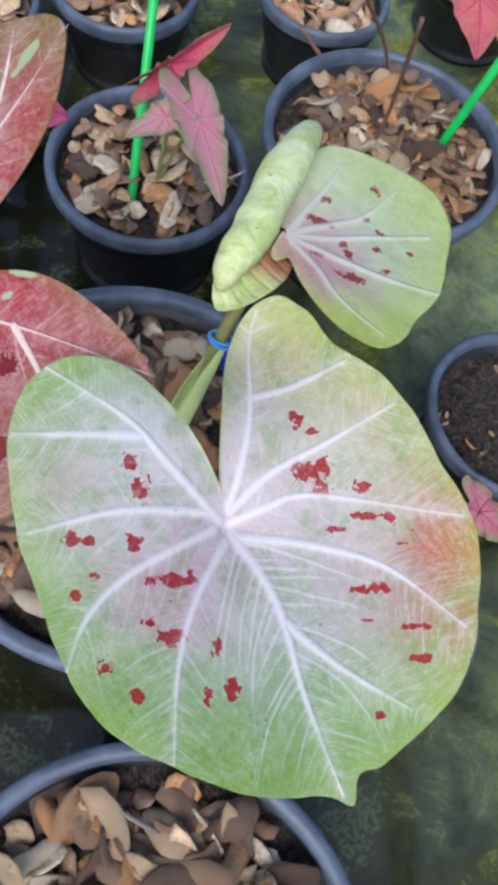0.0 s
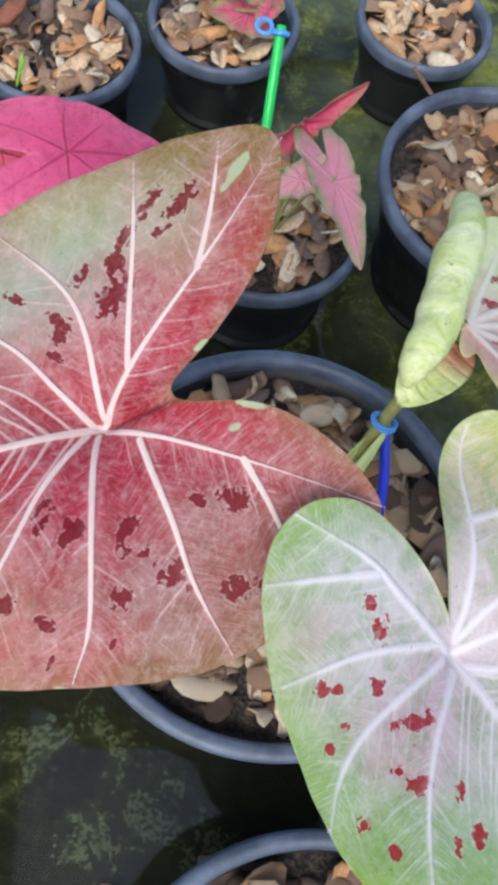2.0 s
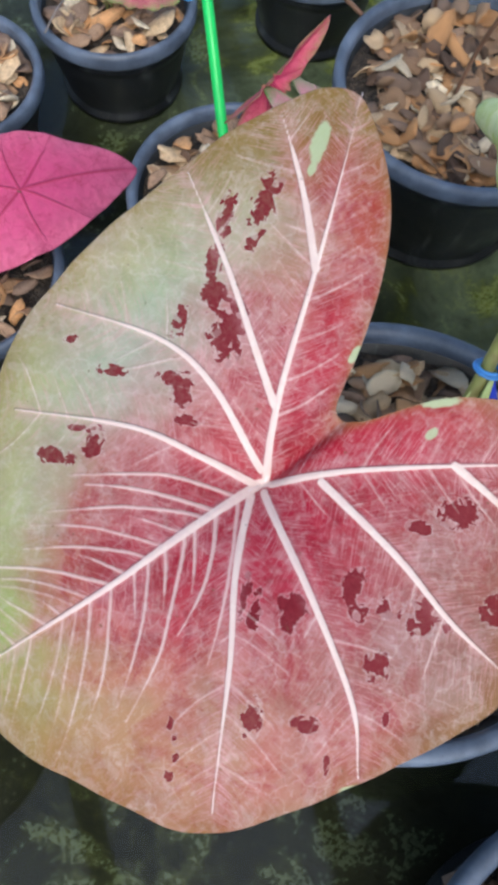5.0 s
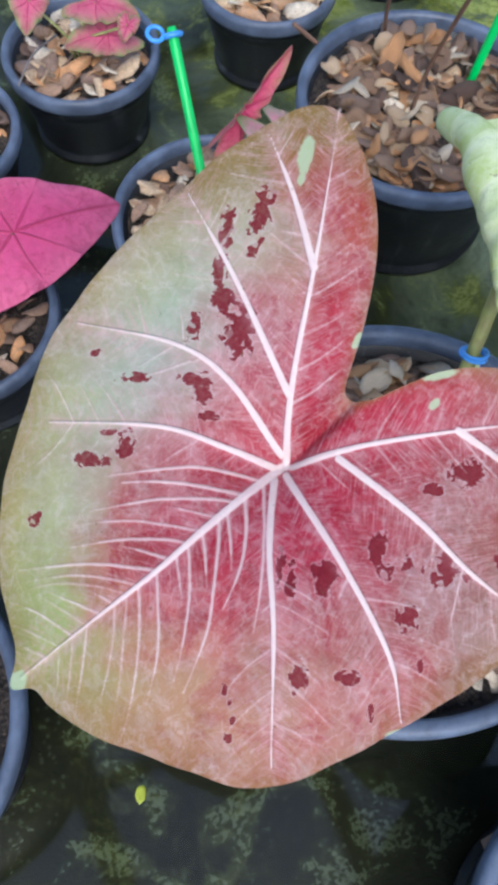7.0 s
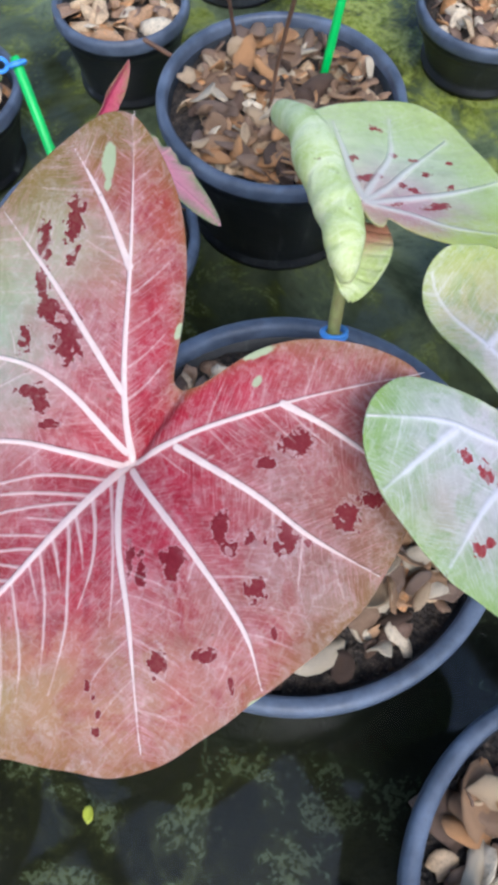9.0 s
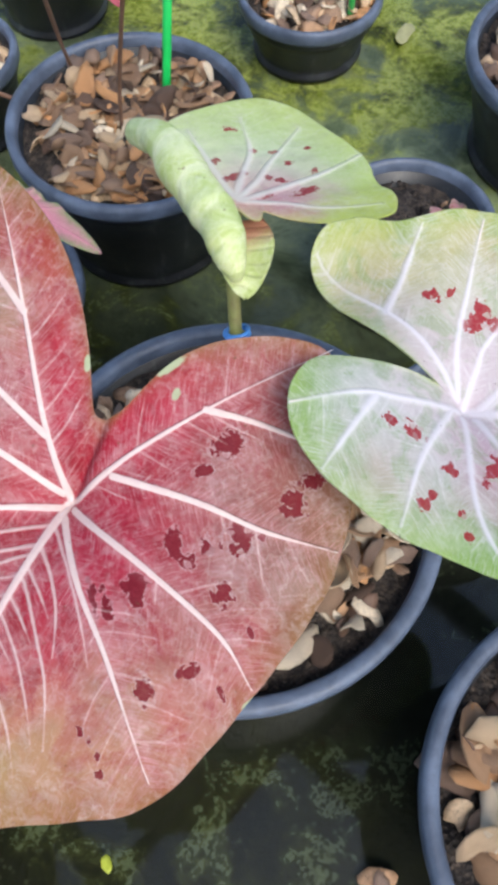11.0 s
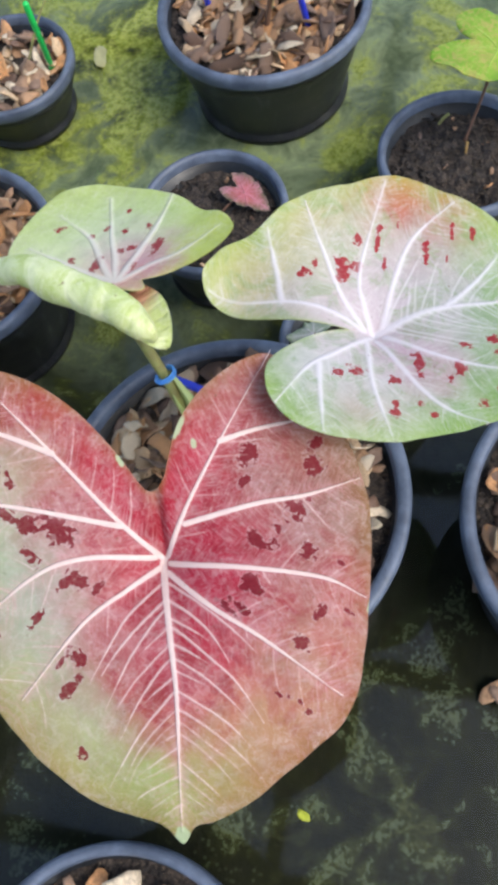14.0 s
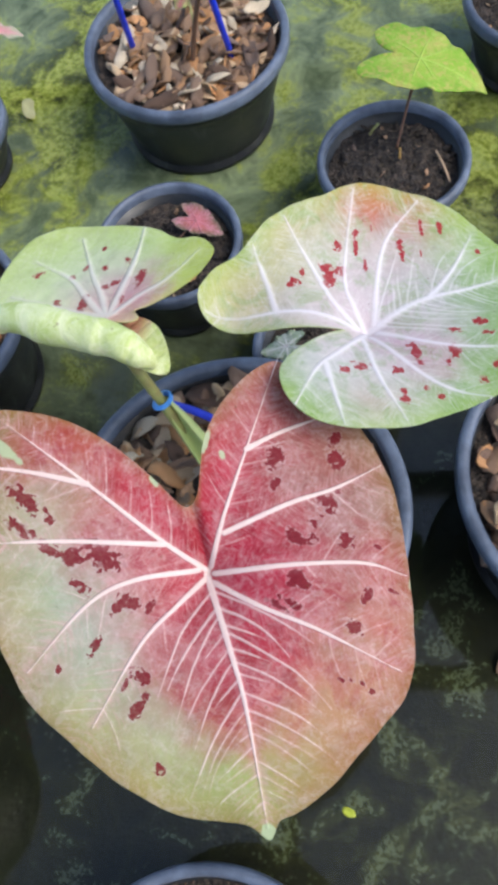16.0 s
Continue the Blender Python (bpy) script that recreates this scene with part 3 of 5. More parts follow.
def blade(name, parent, m, outline, height, tint, veins, spots, material, rings=130, steps=800, vein_width=(2.6, 0.8), ripple=0.0, seed=1, thick=0.0007, warp=None, spot_size=1.3, marks=(), ridges=0.0, label="", gap=0.0):
    """A leaf blade in its own plane (u across, v towards the tip, millimetres), bent by height(u, v)."""
    rng = random.Random(seed)
    ang = np.linspace(-180, 180, steps, endpoint=False)
    rad = spline_radius(outline, ang) * (1 + 0.0025 * np.sin(np.radians(ang) * 9 + seed) + 0.0015 * np.sin(np.radians(ang) * 31))
    s = np.concatenate([[0.004], np.linspace(0, 1, rings)[1:] ** 0.85])
    u = (s[:, None] * rad * np.sin(np.radians(ang))).ravel()
    v = (s[:, None] * rad * np.cos(np.radians(ang))).ravel()
    lines = [smooth_line(q) for q in veins]
    main = np.zeros_like(u)
    for i, q in enumerate(lines):
        k = 1.25 if i == 0 else 1.0
        main = np.maximum(main, line_field(u, v, q, vein_width[0] * k, vein_width[1]))
    flow = vein_flow(u, v, lines, [1.0] + [0.42] * (len(lines) - 1))
    side = np.zeros_like(u)
    if gap:
        for q, strength in side_veins(lines, outline, gap, seed):
            side = np.maximum(side, strength * line_field(u, v, q, 1.4, 0.9))
    fine = ellipses(u, v, marks, 1.3)
    spot = ellipses(u, v, spots, spot_size)
    w = height(u / 1000, v / 1000)
    edge = np.repeat(s, steps) ** 6
    if ripple:
        w = w + ripple * edge * (np.sin(np.radians(np.tile(ang, rings)) * 7 + seed) + 0.6 * np.sin(np.radians(np.tile(ang, rings)) * 13 + 2 * seed))
    w = w + 0.0005 * main
    top, low = np.stack([u / 1000, v / 1000, w], 1), np.stack([u / 1000, v / 1000, w - thick], 1)
    if warp:
        top, low = np.stack(warp(*top.T), 1), np.stack(warp(*low.T), 1)
    faces = []
    idx = np.arange(rings * steps).reshape(rings, steps)
    nxt = np.roll(idx, -1, axis=1)
    quads = np.stack([idx[:-1], idx[1:], nxt[1:], nxt[:-1]], -1).reshape(-1, 4)
    n = len(top)
    under = quads[:, ::-1] + n
    rim = np.stack([idx[-1], idx[-1] + n, nxt[-1] + n, nxt[-1]], -1)
    caps = [tuple(int(k) for k in idx[0]), tuple(int(k) + n for k in idx[0][::-1])]
    faces = np.concatenate([quads, under, rim]).tolist() + caps
    verts = np.concatenate([top, low])
    me = bpy.data.meshes.new(name)
    me.from_pydata(verts.tolist(), [], faces)
    me.materials.append(material)
    me.polygons.foreach_set("use_smooth", [True] * len(me.polygons))
    rgb = tint(u, v, edge, main)
    pig = me.color_attributes.new("pigment", "FLOAT_COLOR", "POINT")
    pig.data.foreach_set("color", np.concatenate([np.c_[rgb, np.ones(n)]] * 2).ravel().astype(np.float32))
    pat = me.color_attributes.new("pattern", "FLOAT_COLOR", "POINT")
    pat.data.foreach_set("color", np.concatenate([np.c_[main, spot, fine, side]] * 2).ravel().astype(np.float32))
    flo = me.color_attributes.new("flow", "FLOAT_COLOR", "POINT")
    flo.data.foreach_set("color", np.concatenate([np.stack(flow, 1)] * 2).ravel().astype(np.float32))
    me.update()
    ob = new(name, me)
    ob.parent = parent
    ob.matrix_world = m
    if label:
        ob["label"] = label
    if ridges:
        for i, q in enumerate(lines):
            h = height(q[:, 0] / 1000, q[:, 1] / 1000)
            pts = [(x / 1000, y / 1000, z - 0.0004) for (x, y), z in zip(q, h)]
            n = len(pts)
            verts, faces = tube(pts, [ridges * (1.25 if i == 0 else 1.0) * (1 - 0.75 * k / (n - 1)) for k in range(n)], 8)
            rib = link_mesh("vein", verts, faces, VEIN, ob)
            rib.matrix_world = m
    return ob


def axes(origin, u, v, n):
    return Matrix(((u[0], v[0], n[0], origin[0]), (u[1], v[1], n[1], origin[1]), (u[2], v[2], n[2], origin[2]), (0, 0, 0, 1)))


def surface(k, funnel=0.03, bump=(0, 0, 1, 0), groove=0.0):
    def height(u, v):
        fold = -groove * np.exp(-((u + 0.001) / 0.0032) ** 2) * np.clip(-v / 0.008, 0, 1) * np.clip((v + 0.05) / 0.02, 0, 1)
        lump = bump[3] * np.exp(-((u - bump[0]) ** 2 + (v - bump[1]) ** 2) / (2 * bump[2] ** 2))
        return fold + lump + k[0] + k[1] * u + k[2] * v + k[3] * u * u + k[4] * u * v + k[5] * v * v + k[6] * u ** 3 + k[7] * u * u * v + k[8] * u * v * v + k[9] * v ** 3 + k[10] * np.exp(-np.hypot(u, v) / funnel)
    return height


def pigments(patches, rim_colour=None, rim_amount=0.0):
    """Pigment blended from soft patches of (u, v, reach, colour)."""
    def tint(u, v, edge, main):
        total, rgb = np.full(u.shape, 1e-6), np.zeros((len(u), 3))
        wu = u + 3.2 * np.sin(u / 6.1 + 1.7 * np.sin(v / 8.3)) + 2.0 * np.sin(v / 3.7 + u / 5.1 + 2) + 1.2 * np.sin(v / 1.9 - u / 2.3)
        wv = v + 3.2 * np.sin(v / 5.7 + 1.5 * np.sin(u / 7.7) + 1) + 2.0 * np.sin(u / 3.3 - v / 4.7) + 1.2 * np.sin(u / 2.1 + v / 1.7)
        for pu, pv, reach, c in patches:
            wgt = np.exp(-((wu - pu) ** 2 + (wv - pv) ** 2) / (2 * reach * reach))
            total += wgt
            rgb += wgt[:, None] * np.array(c)
        rgb = rgb / total[:, None]
        if rim_colour:
            rgb = rgb + (np.array(rim_colour) - rgb) * (edge * rim_amount)[:, None]
        return rgb
    return tint


# ---- the main plant ----
plant = empty("caladium_plant", pose(-0.014, 0.216, 0.14), "caladium with large red, pale and curled leaves, in a black pot", "potted plant")

RED_OUTLINE = [(-180, 40), (-175, 43), (-171, 51), (-168, 72), (-164, 88), (-159, 103), (-154, 118), (-149, 129), (-144, 131), (-138, 129), (-128, 125), (-116, 121), (-102, 117), (-88, 112), (-76, 111), (-67, 113), (-46, 121), (-36, 120), (-26, 121), (-15, 126), (-7, 130), (-2.5, 133), (0, 141), (3, 133), (10, 128), (20, 126), (30, 120), (45, 115), (59, 114), (68, 116), (82, 117), (100, 123), (112, 131), (121, 140), (130, 148), (136, 152), (141, 148), (146, 134), (152, 114), (157, 94), (162, 73), (168, 53), (173, 43)]
RED_VEINS = [
    ((0, 0), (-3, 39), (-4, 71), (0, 134)),
    ((-1, -2), (21, -27), (51, -65), (94, -117)),
    ((51, -65), (80, -79), (110, -90)),
    ((19, -23), (71, -38), (118, -48)),
    ((4, -4), (39, -8), (67, -1), (106, 26)),
    ((2, 2), (19, 11), (43, 26), (78, 62)),
    ((-3, 5), (-26, 23), (-52, 41), (-88, 72)),
    ((-4, 0), (-44, 4), (-84, 13), (-106, 26)),
    ((-3, -4), (-13, -23), (-25, -43), (-70, -112)),
    ((-15, -21), (-53, -28), (-81, -30), (-111, -36)),
    ((-38, -63), (-60, -68), (-92, -72)),
]
RED_SPOTS_A = [(86, -65, 4.6, 11.3, -141), (76, -53, 3, 3.7, -139), (92, -50, 3.1, 8.9, -140), (79, -36, 3.1, 6.3, -138), (68, -28, 4.5, 6.2, -137), (53, -25, 6.1, 10.7, -136), (68, -12, 2.8, 6.2, -136), (89, 28, 2.7, 1.5, -136), (67, 21, 5, 2.2, -135), (51, 3, 4.8, 2.9, -135), (44, 3, 3.5, 5.9, -134), (33, 7, 4.1, 1.9, -133), (56, 44, 2.8, 1.4, -135), (47, 41, 3.4, 5.2, -134), (51, 57, 7.1, 2.9, -134), (48, 91, 2.5, 3, 0)]
RED_SPOTS_B = [(-34, 24, 1.7, 6.3, -133), (-41, 24, 2.1, 6.2, -133), (-48, 13, 4.7, 6.2, -133), (-52, -10, 3, 5.9, -133), (-61, -6, 3.1, 3.1, -133), (-64, -15, 2.5, 4.2, -133), (-73, -23, 5.2, 5.7, -133), (-82, -28, 1.7, 1.7, -133), (-52, -55, 6.3, 4.7, -133), (-49, -41, 4.2, 2.2, -134)]
RED_SPOTS_C = [(-79, -1, 3.5, 4.5, -133), (-70, 44, 2.8, 5.5, -133), (-81, 30, 4, 2.4, -134), (-96, 32, 1.2, 3, -134), (-96, 8, 1.2, 2.9, -134), (-86, -46, 4.7, 6.4, -133), (-89, -57, 4.7, 3.2, -133), (-56, 68, 1.1, 2, -132), (-61, 69, 1, 1.6, -132), (-66, 72, 1, 1.6, -132), (-70, 78, 1.7, 1.6, -132)]
CRIMSON, SAGE, OLIVE, BRICK, SALMON, LIME = srgb(168, 10, 48), srgb(150, 176, 150), srgb(120, 104, 44), srgb(136, 76, 74), srgb(182, 74, 82), srgb(150, 178, 84)
WINE, DUSKY = srgb(150, 4, 22), srgb(132, 96, 88)
RED_TINT = pigments([
    (0, 0, 26, CRIMSON), (-25, -20, 24, CRIMSON), (30, -40, 24, CRIMSON), (55, -78, 20, srgb(172, 22, 48)), (20, -60, 20, CRIMSON), (-28, 26, 22, srgb(176, 22, 52)), (8, 42, 20, CRIMSON), (14, 58, 16, CRIMSON), (14, 78, 13, srgb(166, 16, 54)), (26, 52, 13, srgb(164, 16, 50)), (-14, 56, 15, CRIMSON), (-13, 80, 11, srgb(176, 50, 74)), (-36, 42, 17, srgb(176, 34, 62)), (-55, 20, 20, srgb(182, 62, 84)), (-35, 60, 16, srgb(184, 80, 94)),
    (-2, -22, 7, WINE), (-1, -34, 7, WINE), (0, -12, 6, WINE), (30, 18, 18, srgb(172, 30, 62)), (40, 34, 14, srgb(166, 92, 104)), (44, 4, 12, srgb(168, 110, 110)), (58, -40, 12, srgb(168, 84, 92)), (48, -14, 14, srgb(160, 40, 64)), (74, -88, 14, srgb(168, 60, 66)),
    (70, -10, 24, SAGE), (60, 38, 26, srgb(160, 182, 150)), (66, 12, 16, SAGE), (84, 24, 13, srgb(172, 140, 128)), (52, 62, 12, srgb(170, 150, 124)), (84, 58, 13, srgb(170, 176, 116)), (100, -40, 20, srgb(164, 164, 124)), (112, -95, 22, OLIVE), (122, -66, 16, OLIVE), (95, -118, 18, OLIVE), (112, 0, 18, srgb(176, 172, 120)), (78, -62, 13, srgb(170, 176, 146)),
    (-56, -66, 22, srgb(160, 48, 64)), (-95, -50, 24, BRICK), (-108, -42, 20, DUSKY), (-88, -18, 21, DUSKY), (-62, -40, 16, srgb(142, 104, 90)), (-84, -74, 18, srgb(146, 92, 82)), (-76, 14, 14, srgb(142, 110, 92)), (-100, 0, 18, srgb(134, 84, 74)), (-75, -5, 20, srgb(152, 72, 80)), (-98, 16, 12, srgb(206, 74, 96)), (-68, 32, 14, srgb(140, 122, 96)), (-95, 40, 18, srgb(190, 82, 92)), (-80, 82, 22, srgb(184, 104, 90)), (-100, 56, 12, srgb(192, 86, 92)), (-60, 98, 14, SALMON), (-50, 74, 19, srgb(172, 150, 108)), (-64, 60, 14, srgb(178, 136, 112)), (-40, 92, 16, srgb(184, 150, 100)), (-28, 72, 11, srgb(190, 116, 104)),
    (-15, 102, 12, srgb(152, 158, 108)), (-36, 86, 13, srgb(160, 148, 98)), (-58, 48, 11, srgb(146, 130, 98)), (-80, 58, 10, srgb(168, 126, 104)), (-40, -88, 12, srgb(150, 96, 90)), (62, -60, 15, srgb(158, 164, 128)), (46, -28, 11, srgb(170, 120, 116)), (0, 122, 25, LIME), (40, 112, 20, srgb(172, 178, 92)), (18, 106, 13, srgb(150, 170, 116)), (75, 82, 20, srgb(176, 168, 104)), (-32, 114, 17, srgb(184, 130, 92)), (38, 86, 18, srgb(158, 174, 136)), (34, 68, 12, srgb(160, 180, 150)), (-55, -100, 22, srgb(164, 70, 80)), (-20, -70, 12, srgb(180, 50, 70)),
], srgb(128, 98, 44), 0.72)
red_leaf = blade("leaf_blade", plant, axes((-0.120, 0.205, 0.361), (-0.2583, 0.964, 0.0631), (-0.9147, -0.223, -0.337), (-0.3108, -0.1448, 0.9394)), RED_OUTLINE, surface((0.0313, -0.0613, 0.1003, -1.1604, -1.0105, -0.0503, 6.0556, 2.3863, 1.7029, -6.8955, -0.0284), bump=(-0.080, -0.118, 0.028, -0.016), groove=0.0045), RED_TINT, RED_VEINS, RED_SPOTS_A + RED_SPOTS_B + RED_SPOTS_C, MAT_RED, rings=190, steps=1000, vein_width=(2.7, 0.95), gap=7.5, ripple=0.0008, seed=3, spot_size=1.46, ridges=0.0006, marks=[(91, -95, 3.6, 9.5, -141), (84, -86, 2, 3, -141), (-17, -72, 6.5, 2.2, -120), (-24, -63, 3.2, 1.8, -80), (-108, 30, 4, 2, 60), (0, 137, 4, 6, 0), (16, -58, 1.5, 4, 20), (28, -80, 1.5, 4, 20)], label="crimson heart-shaped leaf with white veins and dark red spots")

PALE_OUTLINE = [(-177, 21), (-171, 28), (-166, 40), (-161, 55), (-154, 84), (-150, 103), (-146, 110), (-139, 107), (-129, 95), (-115, 92), (-103, 91), (-85, 93), (-72, 102), (-61, 109), (-51, 115), (-40, 122), (-29, 124), (-19, 121), (-9, 119), (-2, 118), (0, 124), (4, 117), (13, 109), (23, 104), (32, 100), (44, 96), (56, 95), (68, 93), (82, 89), (96, 87), (109, 91), (120, 95), (131, 101), (141, 104), (149, 103), (156, 97), (163, 86), (170, 68), (176, 47), (180, 30)]
PALE_VEINS = [
    ((0, 0), (-4, 37), (2, 75), (4, 118)),
    ((-1, -1), (-17, -2), (-39, 1), (-94, 34)),
    ((-3, -6), (-24, -15), (-54, -19), (-84, -24)),
    ((-3, -8), (-17, -28), (-34, -53), (-55, -88)),
    ((-32, -50), (-52, -48), (-74, -50)),
    ((-3, 6), (-31, 22), (-57, 44), (-80, 82)),
    ((-3, 44), (-18, 72), (-42, 104)),
    ((3, -4), (18, -36), (28, -58), (53, -88)),
    ((26, -51), (48, -59), (74, -68)),
    ((5, -9), (44, -25), (82, -31)),
    ((6, -2), (48, -1), (72, 7), (88, 22)),
    ((4, 5), (28, 20), (47, 40), (64, 70)),
]
PALE_SPOTS_A = [(34, -42, 3.4, 4.1, 160), (33, -30, 4, 5.7, 159), (67, -23, 3.1, 3.9, 157), (61, -19, 3.2, 1.8, 157), (45, -12, 3.9, 3.1, 157), (64, -5, 2.3, 1.9, 156), (74, -2, 2.2, 2.5, 156), (44, 6, 2.4, 1.8, 156), (35, 9, 6.4, 2.7, 156), (27, 12, 2.6, 3.2, 156), (51, 20, 3.1, 1.7, 155), (45, 29, 5.8, 3, 154), (29, 41, 2.5, 4.3, 154), (74, 27, 2.6, 2.4, 153), (67, 42, 2.5, 2.4, 153), (30, 58, 3, 4.2, 153), (41, 56, 2, 2.9, 153)]
PALE_SPOTS_B = [(-45, -33, 3, 3.6, 158), (-48, -26, 3, 1.5, 158), (-39, -11, 5.4, 4.4, 158), (-46, -9, 3.4, 5.4, 158), (-42, 0, 3.4, 3.7, 157), (-59, 5, 3.7, 3, 157), (-43, 19, 4.4, 1.5, 157), (-57, 18, 6.1, 2, 157), (-65, 23, 2.4, 3, 157), (-65, 35, 3.7, 1, 157), (-41, 47, 4.1, 2, 157), (-51, 50, 4.6, 2.5, 157), (-38, 60, 4.2, 1.2, 156), (-59, 72, 6.5, 2, 156), (-56, 86, 4.8, 2, 155), (-27, 99, 3.9, 1.4, 153)]
MILK, PALE, GRASS, BLUSH = srgb(204, 184, 190), srgb(170, 182, 160), srgb(104, 152, 52), srgb(176, 30, 36)
PALE_TINT = pigments([
    (0, 0, 30, MILK), (-30, -5, 24, srgb(185, 170, 175)), (25, 5, 22, MILK), (0, 45, 24, srgb(169, 171, 171)), (35, 12, 15, srgb(180, 104, 136)), (36, 10, 13, srgb(180, 104, 136)), (52, 4, 10, srgb(184, 130, 150)), (-45, 50, 22, srgb(173, 158, 153)),
    (70, 15, 20, srgb(135, 172, 104)), (75, 55, 24, GRASS), (40, 85, 24, GRASS), (85, -20, 18, srgb(145, 175, 118)), (0, 105, 22, srgb(128, 168, 86)), (30, 50, 22, srgb(151, 177, 134)),
    (50, -90, 17, srgb(78, 132, 30)), (66, -76, 11, srgb(118, 160, 74)), (62, -40, 9, srgb(190, 140, 146)), (70, -58, 17, PALE), (36, -48, 24, srgb(190, 192, 188)), (50, -22, 18, srgb(192, 192, 186)), (60, -35, 16, srgb(175, 158, 158)),
    (-45, -80, 22, srgb(182, 178, 132)), (-66, -66, 16, srgb(188, 176, 112)), (-80, -45, 22, srgb(184, 184, 108)), (-56, -56, 12, srgb(188, 158, 140)), (-92, -5, 18, srgb(172, 148, 123)), (-98, 34, 15, BLUSH), (-92, 44, 14, BLUSH), (-90, 52, 13, BLUSH), (-94, 54, 15, BLUSH), (-98, 62, 16, BLUSH), (-84, 76, 15, BLUSH), (-96, 80, 12, BLUSH), (-88, 20, 10, srgb(178, 84, 78)), (-80, -28, 12, srgb(177, 113, 105)), (-70, 60, 18, srgb(171, 131, 126)), (-60, 100, 20, srgb(144, 164, 97)), (-70, 0, 18, srgb(172, 170, 146)), (-20, -46, 16, srgb(196, 182, 176)), (14, 24, 14, srgb(200, 176, 186)), (66, -44, 13, srgb(176, 150, 140)), (-60, -30, 20, srgb(168, 175, 145)), (-20, 95, 18, srgb(146, 175, 115)),
], srgb(148, 174, 66), 0.6)
pale_leaf = blade("leaf_blade", plant, axes((0.035, 0.109, 0.355), (-0.8853, -0.4593, 0.0732), (0.4137, -0.8496, -0.3272), (0.2125, -0.2594, 0.9421)), PALE_OUTLINE, surface((0.0228, 0.038, -0.0044, 1.5897, 1.1151, 0.9149, -9.1258, 0.5064, 3.2186, -2.9553, -0.0207), bump=(-0.045, -0.088, 0.030, -0.046)), PALE_TINT, PALE_VEINS, PALE_SPOTS_A + PALE_SPOTS_B, MAT_PALE, rings=170, steps=900, vein_width=(3.3, 1.2), gap=6.0, ripple=0.0008, seed=5, spot_size=1.42, ridges=0.0006, label="pale green and white heart-shaped leaf with red spots")

# stalks of the two large leaves
v_, f_ = tube(curve([(-0.012, 0.200, 0.13), (-0.05, 0.19, 0.22), (-0.10, 0.195, 0.31), (-0.121, 0.205, 0.360)]), 0.0042)
stalk = link_mesh("petiole", v_, f_, BROWN_STALK, None, "reddish stalk of the red leaf")
stalk.parent = plant
stalk.matrix_parent_inverse = plant.matrix_world.inverted()
v_, f_ = tube(curve([(0.0, 0.215, 0.13), (0.02, 0.18, 0.22), (0.036, 0.13, 0.31), (0.035, 0.110, 0.354)]), 0.004)
stalk = link_mesh("petiole", v_, f_, STALK, None, "pale green stalk")
stalk.parent = plant
stalk.matrix_parent_inverse = plant.matrix_world.inverted()


# ---- curled leaf of the main plant ----
CURL_OUTLINE = [(0, 89), (-8, 89), (-36, 86), (-55, 97), (-76, 114), (-90, 136), (-101, 143), (-114, 137), (-125, 127), (-134, 116), (-148, 94), (-180, 64), (150, 54), (120, 54), (95, 52), (72, 46), (52, 32), (38, 26), (24, 40), (11, 76)]
# the blade stops under the rolled margin
CURL_OUTLINE = [(a, min(r, (13 if a < 0 else 5) / max(0.05, 0.6 * math.sin(radians(a)) - 0.8 * math.cos(radians(a)) - (0.12 if a < 0 else 0)))) for a, r in CURL_OUTLINE]
CURL_VEINS = [((2, 2), (-26, 21), (-50, 38), (-80, 56)), ((0, 0), (-30, 3), (-57, 3), (-110, 8)), ((-5, -3), (-34, -8), (-70, -14), (-112, -34)), ((3, 4), (-2, 28), (-1, 49), (-10, 80)), ((0, -2), (-25, -20), (-55, -40), (-85, -62))]
CURL_SPOTS = [(-95, -36, 2.5, 3.5, 0), (-48, -30, 3, 2, 30), (-60, 14, 2.5, 2, 0), (-84, 20, 2, 1.6, 0), (-69, -12, 3, 2, 20), (-72, 1, 2, 2, 0), (-36, 8, 2.5, 2, 0), (-53, 32, 3, 1.5, 0), (-21, 33, 7, 3, 150), (-35, 16, 3, 2, 40), (-30, -12, 3, 7, 60), (-10, 14, 4, 2, 0)]
CURL_TINT = pigments([
    (-6, 8, 17, srgb(186, 70, 110)), (-20, 8, 17, srgb(200, 124, 146)), (-34, 22, 18, srgb(212, 186, 188)), (-34, -6, 16, srgb(204, 176, 178)), (-62, 5, 24, srgb(196, 208, 180)), (-110, 0, 30, srgb(186, 204, 128)), (-60, 50, 22, srgb(178, 204, 116)), (-5, 80, 18, srgb(196, 208, 96)),
    (-95, -45, 22, srgb(178, 200, 130)), (-60, -70, 26, srgb(234, 238, 196)), (0, -35, 28, srgb(238, 240, 190)), (45, -10, 20, srgb(222, 220, 150)), (55, 20, 14, srgb(196, 170, 110)), (-110, -100, 24, srgb(206, 226, 168)),
], srgb(196, 206, 100), 0.4)
curled_leaf = blade("leaf_blade", plant, axes((0.073, 0.289, 0.337), (-0.8492, -0.4051, 0.3387), (0.4542, -0.8875, 0.0773), (0.2693, 0.2195, 0.9377)), CURL_OUTLINE, lambda u, v: 0.8 * (u + 0.06) ** 2 - 0.004 + 0.9 * np.clip(v, 0, None) ** 2, CURL_TINT, CURL_VEINS, CURL_SPOTS, MAT_CURL, spot_size=1.9, rings=80, steps=460, vein_width=(4.6, 1.8), ripple=0.0012, seed=9, label="yellow-green leaf with one side rolled up")


